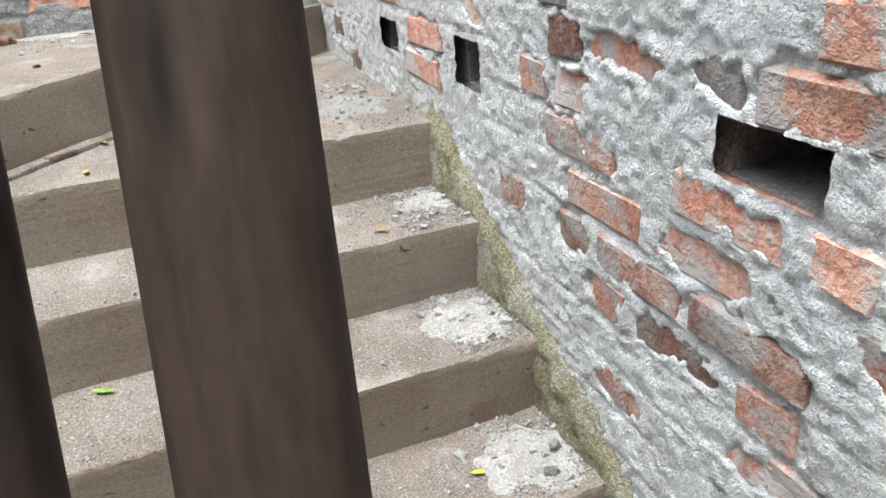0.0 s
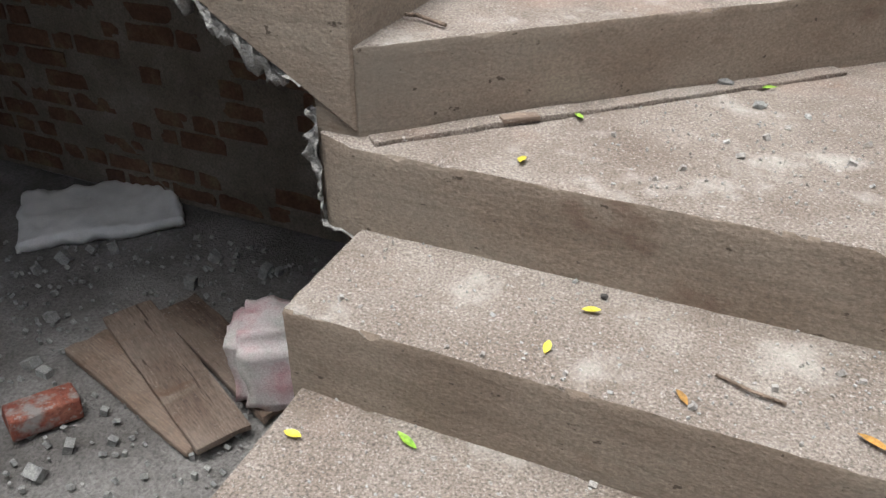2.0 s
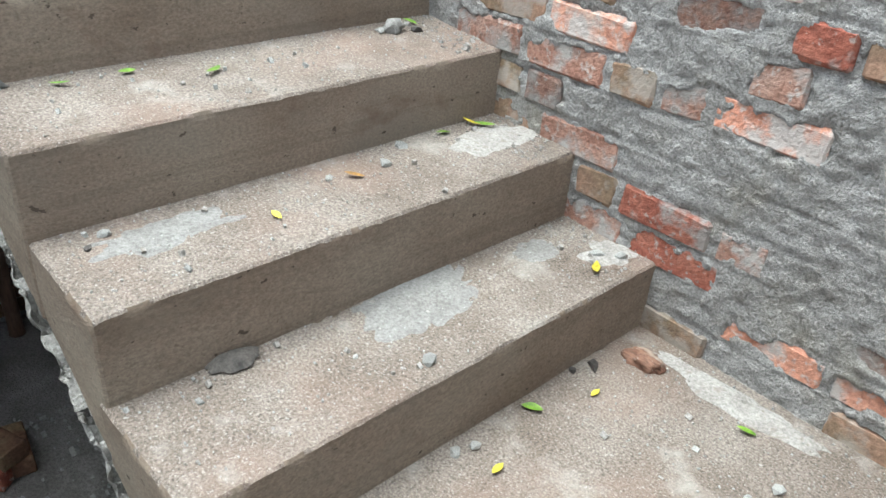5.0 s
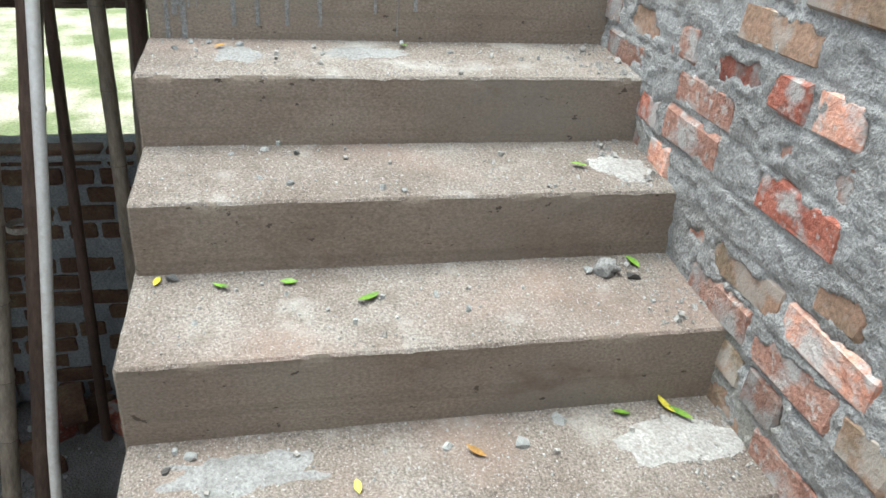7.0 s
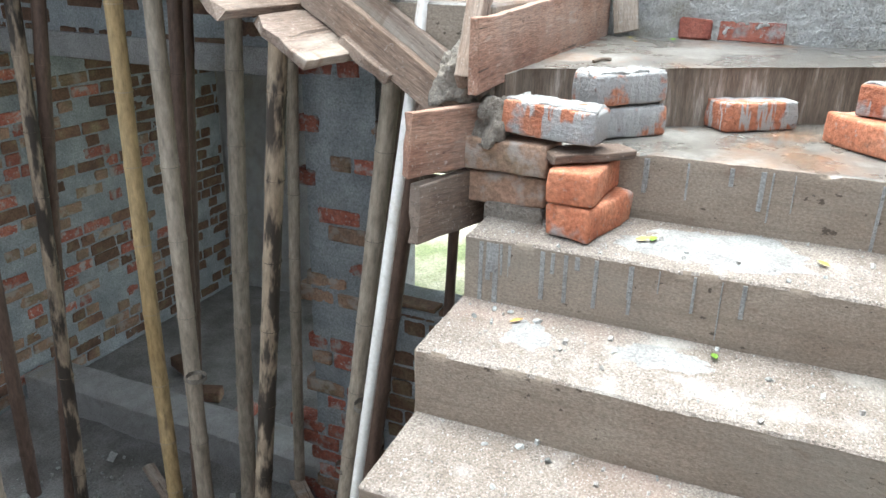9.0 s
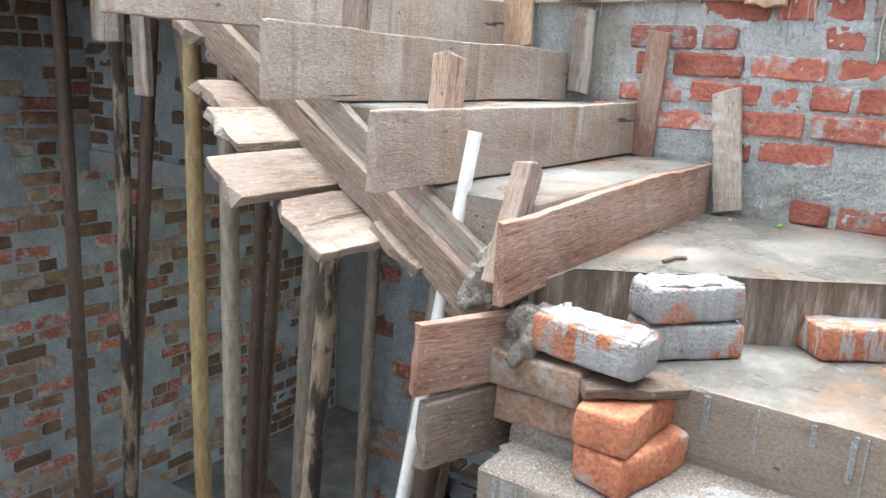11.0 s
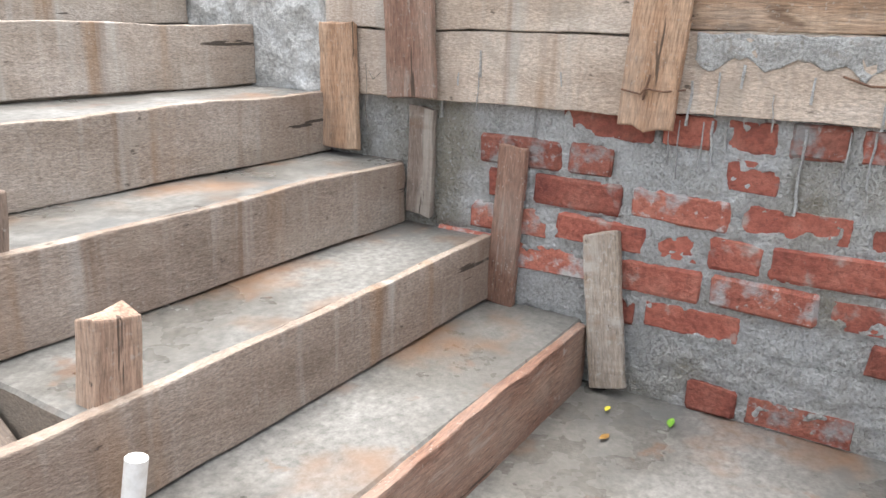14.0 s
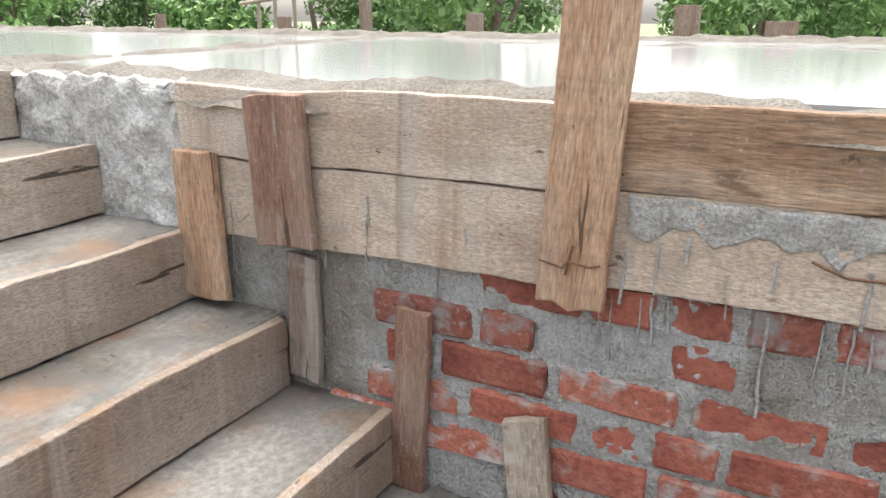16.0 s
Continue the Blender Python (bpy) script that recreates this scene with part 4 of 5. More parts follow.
# ---- boards on the slab's edge above the west wall ----
FX = WC + 0.016
FASCIA = [(1.257, 2.2, 3.224, 0.176, CRUST_FASCIA, "weathered fascia board with lime streaks, lower"), (1.257, 2.2, 3.394, 0.156, CRUST_FASCIA, "cement-crusted fascia board under the slab edge"),
          (2.2, WB - 0.02, 3.24, 0.175, CRUST_FASCIA, "fascia board crusted with pale cement"), (2.2, WB - 0.02, 3.406, 0.15, TORN, "rough warm brown fascia board with torn grain")]
for i, (y0, y1, z, w, mat, lab) in enumerate(FASCIA):
    plank("fascia_board", (FX + 0.004 * (i % 2), y0, z), (FX + 0.004 * (i % 2), y1, z), w, 0.03, mat, lab, seed=80 + i, ragged=0.006, group="slab edge boards")
BATTENS = [((-3.255, 1.322, 2.98), (-3.262, 1.312, 3.325), 0.125, PLANK_ORANGE, "orange-brown batten nailed upright to the slab boards"),
           ((-3.252, 1.568, 3.138), (-3.252, 1.552, 3.46), 0.15, PLANK_RED, "dark red-brown board nailed upright over the fascia"),
           ((-3.285, 1.578, 2.815), (-3.288, 1.582, 3.11), 0.08, PLANK, "narrow grey batten standing against the brick wall"),
           ((-3.277, 1.842, 2.61), (-3.288, 1.864, 3.035), 0.08, PLANK_RED, "narrow red-brown batten leaning on the brick wall"),
           ((-3.262, 2.168, 2.46), (-3.28, 2.112, 2.85), 0.092, PLANK_LIME, "short pale batten standing on the landing by the wall"),
           ((-3.25, 2.2, 3.115), (-3.25, 2.243, 3.85), 0.125, PLANK_ORANGE, "tall cracked wooden post nailed to the slab boards")]
posts = []
for i, (a, b, w, mat, lab) in enumerate(BATTENS):
    posts.append(plank("batten", a, b, 0.022, w, mat, lab, "batten", seed=90 + i * 1.3, ragged=0.015))
for p, n in ((5, 9), (1, 5), (0, 4)):
    ln = (Vector(BATTENS[p][1]) - Vector(BATTENS[p][0])).length
    for q in range(n):
        nb = bmesh.new()
        bmesh.ops.create_cone(nb, cap_ends=True, segments=8, radius1=0.0035, radius2=0.0035, depth=0.004)
        bmesh.ops.transform(nb, matrix=pose(random.uniform(-0.45, 0.3) * ln, random.uniform(-0.05, 0.05), 0.0115), verts=nb.verts)
        part("nail_head", nb, RUST, posts[p], "rusty nail head")


def tube(name, pts, radius, mat, label, category, group="", taper=None, parent=None):
    cu = bpy.data.curves.new(name, 'CURVE')
    cu.dimensions, cu.bevel_depth, cu.bevel_resolution, cu.resolution_u = '3D', radius, 3, 6
    sp = cu.splines.new('POLY')
    sp.points.add(len(pts) - 1)
    for i, p in enumerate(pts):
        sp.points[i].co = (*p, 1)
        sp.points[i].radius = taper[i] if taper else 1.0
    cu.use_fill_caps = True
    tmp = bpy.data.objects.new(name, cu)
    me = bpy.data.meshes.new_from_object(tmp)
    bpy.data.objects.remove(tmp)
    me.materials.clear()
    me.materials.append(mat)
    me.polygons.foreach_set("use_smooth", [True] * len(me.polygons))
    ob = new(name, me)
    ob.parent = parent
    return tagged(ob, label, category, group)


tube("binding_wire", [(-3.237, 2.145, 3.2), (-3.234, 2.19, 3.192), (-3.232, 2.2, 3.205), (-3.234, 2.24, 3.2), (-3.26, 2.28, 3.205)], 0.0022, RUST, "rusty binding wire nailed across the post", "wire")
tube("binding_wire", [(-3.235, 2.196, 3.18), (-3.233, 2.2, 3.2), (-3.234, 2.208, 3.235)], 0.0025, RUST, "rusty bent nail in the post", "wire")
tube("binding_wire", [(-3.272, 2.58, 3.25), (-3.26, 2.63, 3.235), (-3.265, 2.7, 3.235), (-3.27, 2.78, 3.25)], 0.0025, RUST, "rusty binding wire on the fascia board", "wire")
tube("string", [(-3.26, 1.41, 3.22), (-3.245, 1.425, 3.16), (-3.25, 1.415, 3.1), (-3.245, 1.43, 3.05)], 0.0012, SAND, "frayed pale string hanging by the boards", "string")
tube("string", [(-3.26, 1.42, 3.2), (-3.24, 1.45, 3.18), (-3.25, 1.47, 3.2)], 0.0012, SAND, "frayed pale string caught between the boards", "string")

bm = bmesh.new()
rr = random.Random(33)
for i in range(26):
    on_wall = i % 2
    y = rr.uniform(1.45, 3.1)
    top = 3.14 if on_wall else rr.uniform(3.2, 3.3)
    w, ln = rr.uniform(0.002, 0.006), rr.uniform(0.05, 0.2) if on_wall else rr.uniform(0.03, 0.1)
    x = WC + 0.012 if on_wall else WC + 0.033
    sb = box((x - 0.008, y - w / 2, top - ln), (x + 0.001, y + w / 2, top), bevel=0.0008, cell=0.02, rough=0.006, seed=i, freq=14)
    tmp = bpy.data.meshes.new("tmp")
    sb.to_mesh(tmp)
    bm.from_mesh(tmp)
    sb.free()
    bpy.data.meshes.remove(tmp)
tagged(link("lime_drips", bm, LIME), "pale lime drips down the boards and the bricks", "lime run", kind="stuff")
# crust of set cement on the boards to the north
crust = box((WC + 0.026, 2.29, 3.28), (WC + 0.036, 3.1, 3.325), bevel=0.003, cell=0.01, rough=0.005, freq=40)
for v in crust.verts:
    v.co.z -= max(0, (3.326 - v.co.z) / 0.045) * (0.045 * max(0, noise.noise(Vector((v.co.y * 17, 3, 0))) + 0.3) + 0.025 * max(0, noise.noise(Vector((v.co.y * 70, 8, 0)))))
    v.co.x += 0.005 * noise.noise(v.co * 60)
tagged(link("cement_crust", crust, LIME, smooth=True), "crust of set cement along the fascia board", "cement crust")

# ---- bamboo props and the white pipe ----


def bamboo(a, b, radius, mat, label, seed, group="bamboo props", stub=0.0):
    a, b = Vector(a), Vector(b)
    rr = random.Random(seed)
    pole = empty("bamboo_pole", label, "bamboo pole", group=group)
    pole.matrix_basis = Matrix.Translation(a) @ (b - a).to_track_quat('Z', 'Y').to_matrix().to_4x4()
    ln = (b - a).length
    z, rings = 0.0, []
    cuts = [0.0]
    while z < ln:
        z += rr.uniform(0.27, 0.36) + stub * 2
        cuts.append(min(z, ln))
    bend = Vector((rr.uniform(-1, 1), rr.uniform(-1, 1), 0)) * 0.012

    def centre(s):
        return bend * math.sin(math.pi * s / ln)
    bm = bmesh.new()
    seg = 16
    prev = None
    prof = []
    for i in range(len(cuts) - 1):
        s0, s1 = cuts[i], cuts[i + 1]
        for f, k in ((0.0, 1.09), (0.03, 1.0), (0.3, 0.975), (0.7, 0.975), (0.95, 1.0)):
            prof.append((s0 + (s1 - s0) * f, radius * k * (1 - 0.12 * s0 / ln)))
    prof.append((ln, radius * 0.9))
    for s, r in prof:
        c = centre(s)
        ring = [bm.verts.new((c.x + r * math.cos(t * math.tau / seg), c.y + r * math.sin(t * math.tau / seg), s)) for t in range(seg)]
        if prev:
            for t in range(seg):
                bm.faces.new((prev[t], prev[(t + 1) % seg], ring[(t + 1) % seg], ring[t]))
        else:
            bm.faces.new(ring)
        prev = ring
    bm.faces.new(prev)
    part("culm", bm, mat, pole, smooth=True)
    for s in cuts[1:-1]:
        nb = bmesh.new()
        r = radius * 1.1 * (1 - 0.12 * s / ln)
        bmesh.ops.create_cone(nb, cap_ends=False, segments=16, radius1=r * 1.0, radius2=r * 0.93, depth=0.008)
        c = centre(s)
        bmesh.ops.translate(nb, vec=(c.x, c.y, s), verts=nb.verts)
        part("node", nb, mat if mat in (CANE_DARK, CANE_SPOT, CANE_BLACK) else (CANE_GREY if mat is not CANE_GREY else SAND), pole, "pale ring of a bamboo node", smooth=True)
    return pole


G = FLOOR
PROPS = [((-2.457, 0.462, G), (-2.353, 0.579, 3.16), 0.034, CANE_TAN, "tan bamboo prop under the stair formwork"),
         ((-2.428, 0.665, G), (-2.381, 0.724, 3.10), 0.036, CANE_GREY, "grey bamboo prop under the stair formwork"),
         ((-2.850, 0.542, G), (-2.850, 0.714, 2.95), 0.04, CANE_GREY, "thick grey bamboo prop under the stair formwork"),
         ((-2.455, 0.872, G), (-2.318, 1.300, 2.72), 0.036, CANE_SPOT, "black-mottled bamboo prop under the stair formwork"),
         ((-3.213, 0.609, G), (-3.164, 0.775, 2.98), 0.03, CANE_GREY, "thin grey bamboo prop beside the brick pier"),
         ((-3.164, 0.971, G), (-3.109, 1.347, 2.65), 0.036, CANE_DARK, "dark bamboo prop beside the brick pier"),
         ((-2.617, -0.406, G), (-2.581, -0.201, 3.28), 0.035, CANE_SPOT, "dark mottled bamboo prop under the back slab"),
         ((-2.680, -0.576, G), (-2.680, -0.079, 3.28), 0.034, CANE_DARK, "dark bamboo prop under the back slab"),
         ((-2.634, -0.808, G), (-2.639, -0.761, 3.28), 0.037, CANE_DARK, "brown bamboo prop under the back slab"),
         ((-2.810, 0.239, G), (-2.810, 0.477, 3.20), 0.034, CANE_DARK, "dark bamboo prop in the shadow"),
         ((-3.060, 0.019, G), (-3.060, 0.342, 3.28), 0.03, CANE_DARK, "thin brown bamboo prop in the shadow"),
         ((-1.3, 0.84, G), (-1.3, 1.2, 3.25), 0.04, CANE_GREY, "pale bamboo prop standing free in the shaft"),
         ((-1.9, -0.5, G), (-1.9, -0.03, 3.28), 0.034, CANE_GREY, "grey bamboo prop with a node tied in twine"),
         ((-2.2, 1.46, G), (-2.2, 1.83, 2.4), 0.037, CANE_DARK, "dark red-brown bamboo prop under the landing"),
         ((-2.4, 1.29, G), (-2.4, 1.65, 2.5), 0.034, CANE_GREY, "grey bamboo prop under the landing"),
         ((-2.8, 1.78, G), (-2.8, 1.81, 2.16), 0.03, CANE_GREY, "grey bamboo prop before the window opening"),
         ((-3.0, 1.54, G), (-3.0, 1.62, 2.16), 0.024, CANE_DARK, "thin dark bamboo prop before the window opening"),
         ((-2.62, 1.92, G), (-2.75, 1.95, 2.16), 0.032, CANE_DARK, "dark bamboo prop under the landing"),
         ((-2.95, 1.98, G), (-2.9, 2.02, 2.16), 0.03, CANE_DARK, "dark bamboo prop before the window opening"),
         ((-3.1, 1.75, G), (-3.05, 1.9, 2.16), 0.026, CANE_GREY, "thin grey bamboo prop before the window opening"),
         ((-0.121, 0.002, G), (0.096, 1.056, 2.9), 0.0394, CANE_BLACK, "dark brown bamboo prop leaning over the lowest steps"),
         ((-0.212, 0.056, G), (-0.027, 1.168, 2.9), 0.0285, CANE_BLACK, "dark bamboo prop leaning over the lowest steps")]
for i, (a, b, r, mat, lab) in enumerate(PROPS):
    bamboo(a, b, r, mat, lab, 300 + i - (1 if i > 19 else 0), stub=0.16 if i > 19 else 0.0)
for i, (y, r) in enumerate(((2.1, 0.034), (2.24, 0.03), (2.4, 0.034))):
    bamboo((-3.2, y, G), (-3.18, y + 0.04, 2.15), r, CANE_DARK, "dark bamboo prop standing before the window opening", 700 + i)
tube("white_pipe", [(-1.85, 1.6, FLOOR), (-1.89, 1.69, 0.7), (-1.95, 1.775, 1.45), (-2.035, 1.83, 2.09), (-2.125, 1.885, 2.745)], 0.0165, PLASTIC, "white plastic pipe leaning up beside the stair", "pipe")
for i, (x, y, z) in enumerate([(-2.33, 0.78, 1.12), (-2.2, 1.63, 1.3), (-2.4, 1.42, 0.85)]):
    bm = bmesh.new()
    bmesh.ops.create_cone(bm, cap_ends=False, segments=16, radius1=0.041, radius2=0.04, depth=0.02)
    ob = link("twine", bm, SAND, smooth=True)
    ob.location = (x, y, z)
    tagged(ob, "twine wound round a bamboo prop", "twine")
plank("hanging_board", (-2.22, 0.3, 2.92), (-2.22, 0.3, 3.29), 0.026, 0.16, PLANK_LIME, "cement-stained board hanging below the back slab", seed=131, ragged=0.01)
plank("hanging_board", (-1.28, 1.23, 2.72), (-1.36, 1.24, 3.05), 0.03, 0.1, PLANK_LIME, "short board nailed to the free bamboo prop", seed=133, ragged=0.01)
plank("hanging_board", (-2.38, 0.55, 2.72), (-2.36, 0.5, 3.15), 0.026, 0.1, PLANK_DARK, "dark board hanging below the stair formwork", seed=135, ragged=0.01)
plank("hanging_board", (-2.05, 0.75, 2.76), (-2.04, 0.75, 3.1), 0.022, 0.07, PLANK, "short board hanging below the stair formwork", seed=137, ragged=0.01)

tube("crack", [(-0.36, 0.012, 0.0115), (-0.2, 0.006, 0.0118), (-0.08, 0.022, 0.0118), (0.08, 0.035, 0.0118), (0.2, 0.03, 0.0115)], 0.0016, DARKSTONE, "dark crack along the grain", "", parent=posts[5])

plank("window_rail", (-3.44, 1.09, 1.72), (-3.44, 3.2, 1.75), 0.06, 0.03, PLANK_DARK, "dark batten across the unfinished window", seed=140)

# ---- loose bricks ----
BSIZE = (0.232, 0.112, 0.078)


def loose_brick(at, yaw, mat, label, seed, tip=0.0, capped=False, group="loose bricks", size=BSIZE):
    rr = random.Random(seed)
    bm = bar(size, bevel=0.008, cell=0.03, rough=0.0035, seed=seed, freq=16)
    for v in bm.verts:
        for c in ((1, 1), (1, -1), (-1, 1)):
            d = (Vector((v.co.x, v.co.y, v.co.z)) - Vector((c[0] * size[0] / 2, c[1] * size[1] / 2, size[2] / 2))).length
            if d < 0.025 and rr.random() < 0.7:
                v.co *= 0.965
        v.co += wob(v.co, 40, 0.002, seed)
    for f in bm.faces:
        f.smooth = True
    ob = link("loose_brick", bm, mat)
    ob.matrix_basis = pose(*at, 0, tip, yaw)
    tagged(ob, label, "brick", group)
    if capped:
        cb = bar((size[0] * 0.9, size[1] * 0.88, 0.012), bevel=0.003, cell=0.011, rough=0.006, seed=seed + 4, freq=38)
        for v in cb.verts:
            v.co.z += size[2] / 2 - 0.003
            v.co.z += 0.005 * noise.noise(v.co * 70)
            v.co.x += 0.022 * noise.noise(v.co * 22)
            v.co.y += 0.016 * noise.noise(v.co * 26 + Vector((9, 0, 0)))
        part("mortar_cap", cb, CEMENT, ob, "skin of pale grey mortar", smooth=True)
        for q in range(3):
            sb = bar((0.03 + 0.03 * rr.random(), 0.004, 0.05), bevel=0.0015, cell=0.012, rough=0.002, seed=q)
            bmesh.ops.translate(sb, vec=(rr.uniform(-0.07, 0.07), size[1] / 2 + 0.001, rr.uniform(-0.005, 0.012)), verts=sb.verts)
            part("mortar_smear", sb, CEMENT, ob, "smear of pale grey mortar", smooth=True)
    return ob


z6, z7 = tread(9, -1.98) + 0.002, level(10) + 0.002
h = BSIZE[2]
loose_brick((-2.023, 2.362, z6 + h / 2), -14, BRICK_NEW, "orange brick lying on the step, bottom of the stack", 1)
loose_brick((-2.024, 2.34, z6 + h * 1.5 + 0.003), -3, BRICK_NEW, "orange brick on top of another brick", 2)
loose_brick((-2.055, 2.135, z6 + h / 2 + 0.03), 92, BRICK_MOSS, "stained brown brick laid in mortar on the step", 3)
loose_brick((-2.03, 2.148, z6 + h * 1.5 + 0.04), 88, BRICK_MOSS, "mossy brown brick laid in mortar", 4)
tagged(link("brick_bed", box((-2.12, 2.1, z6 - 0.02), (-1.99, 2.25, z6 + 0.032), bevel=0.012, cell=0.03, rough=0.008), SAND), "bed of crumbling mortar under the bricks", "mortar")
plank("wood_scrap", (-1.97, 2.26, z6 + 0.175), (-2.1, 2.42, z6 + 0.178), 0.02, 0.1, PLANK_DARK, "short dark-brown board laid across the bricks", seed=141, ragged=0.02)
loose_brick((-2.03, 2.258, z6 + h * 2.5 + 0.055), 87, MORTARED, "orange brick capped with pale mortar on the stack", 5, tip=3, capped=True)
loose_brick((-2.315, 2.35, z7 + h / 2), 138, MORTARED, "orange brick smeared with grey mortar on the step", 6, capped=True)
loose_brick((-2.312, 2.347, z7 + h * 1.5 + 0.01), 141, MORTARED, "orange brick with a grey mortar skin on top", 7, capped=True)
loose_brick((-2.585, 2.667, z7 + h / 2), 130, MORTARED, "orange brick with a mortar-smeared end on the step", 8)
loose_brick((-2.43, 2.97, z7 + h / 2), 40, BRICK_NEW, "orange brick lying on the upper step", 9)
loose_brick((-2.46, 3.09, z7 + h / 2), 70, BRICK_NEW, "orange brick lying on the upper step", 10)
loose_brick((-2.45, 3.04, z7 + h * 1.5 + 0.003), 62, MORTARED, "orange brick with pale mortar on a pair of bricks", 11, capped=True)
rr = random.Random(8)
PILE = [(-2.35, 2.03, 0), (-2.38, 2.15, 0), (-2.36, 2.09, 1), (-2.5, 2.0, 0), (-3.05, 0.68, 0), (-3.0, 0.85, 0), (-2.95, 1.0, 0), (-3.02, 0.9, 1), (-2.85, 1.1, 0), (-2.72, 0.55, 0), (-2.6, 0.4, 0), (-2.66, 0.5, 1),
        (-3.1, 1.3, 0), (-3.15, 1.45, 0), (-3.12, 1.38, 1), (-3.08, 1.6, 0), (-2.97, 0.71, 0), (-2.89, 1.06, 1), (-2.96, 0.91, 0), (-3.07, 1.03, 1), (-2.44, 0.52, 0), (-2.66, 0.53, 1), (-2.83, 1.29, 0), (-2.84, 0.85, 1),
        (-3.75, -0.2, 0), (-3.85, -0.6, 0), (-4.1, -1.0, 0)]
for i, (x, y, k) in enumerate(PILE):
    loose_brick((x, y, FLOOR + 0.008 + h / 2 + k * (h + 0.004)), rr.uniform(0, 180), BRICK_DARK if i % 3 else BRICK_RED, "dusty old brick in a pile on the floor", 20 + i, group="bricks on the floor")
loose_brick((-1.599, 2.016, FLOOR + 0.05), 62, BRICK_RED, "broken red brick lying on the rubble floor", 45, tip=5, size=(0.2, 0.1, 0.075))

for i in range(22):
    loose_brick((-4.3 - 0.35 * (i % 3) + rr.uniform(-0.06, 0.06), 1.1 + 0.12 * i + rr.uniform(-0.04, 0.04), -0.46 + h / 2), rr.uniform(60, 120), BRICK_RED if i % 3 else BRICK_MOSS, "old brick lying in the yard outside the window", 80 + i, group="bricks in the yard")

# ---- things on the ground floor ----
plank("floor_plank", (-1.688, 2.478, -0.14), (-1.030, 2.141, -0.17), 0.026, 0.17, PLANK, "dusty wooden plank lying on the floor", seed=151, ragged=0.01)
plank("floor_plank", (-1.747, 2.333, -0.19), (-1.087, 2.135, -0.195), 0.026, 0.15, PLANK_WARM, "dusty wooden plank under another on the floor", seed=152, ragged=0.02)
plank("floor_plank", (-1.6, 2.62, -0.19), (-0.95, 2.33, -0.185), 0.026, 0.16, PLANK_DARK, "dark wooden plank lying in the shadow", seed=153, ragged=0.02)
plank("floor_plank", (-3.05, -0.35, -0.16), (-2.5, 0.62, -0.12), 0.02, 0.07, PLANK, "narrow dusty batten across the bricks", seed=154, ragged=0.02)
plank("floor_plank", (-3.2, 0.6, -0.05), (-2.75, 1.15, -0.04), 0.02, 0.08, PLANK_LIME, "narrow pale batten across the bricks", seed=155, ragged=0.02)


def sack(at, size, yaw, mat, label, seed):
    bm = bmesh.new()
    bmesh.ops.create_cube(bm, size=1.0)
    bmesh.ops.scale(bm, vec=size, verts=bm.verts)
    bmesh.ops.bevel(bm, geom=list(bm.edges), offset=min(size) * 0.18, segments=2, affect='EDGES')
    split(bm, 0.018)
    for v in bm.verts:
        v.co += wob(v.co, 5, 0.02, seed) + wob(v.co, 18, 0.01, seed) + wob(v.co, 50, 0.006, seed)
        v.co.z += 0.035 * (0.5 - abs(noise.noise(v.co * 11 + Vector((seed, 4, 0)))))
        v.co.z = max(v.co.z, -size[2] / 2)
    ob = link("sack", bm, mat, smooth=True)
    ob.matrix_basis = pose(at[0], at[1], at[2] + size[2] / 2, 0, 0, yaw)
    return tagged(ob, label, "sack")


sack((-2.348, 3.036, FLOOR + 0.004), (0.66, 0.46, 0.05), 43, SACKING, "crumpled white woven sack lying flat on the floor", 1)
sack((-1.0, 2.42, FLOOR + 0.004), (0.3, 0.24, 0.3), 30, SACK_PINK, "stuffed woven sack with faded pink print beside the steps", 2)
sack((-0.86, 2.62, FLOOR + 0.004), (0.26, 0.22, 0.28), -10, SACK_PINK, "stuffed woven sack with faded pink print in the corner", 3)

# ---- litter on the treads: leaves, stones, chips ----


def leaf_shape(ln, wd, seed):
    rr = random.Random(seed)
    bm = bmesh.new()
    rows = []
    n = 7
    curl, bow = rr.uniform(0.1, 0.35), rr.uniform(-0.2, 0.2)
    for i in range(n):
        s = i / (n - 1)
        w = wd * math.sin(math.pi * min(0.03 + s * 0.97, 0.985)) ** 0.8
        z = 0.004 + ln * curl * (s - 0.5) ** 2
        rows.append([bm.verts.new(((s - 0.5) * ln, k * w / 2 + bow * ln * s * (1 - s), z + abs(k) * w * 0.18)) for k in (-1, 0, 1)])
    for a, b in zip(rows, rows[1:]):
        for k in (0, 1):
            bm.faces.new((a[k], a[k + 1], b[k + 1], b[k]))
    return bm


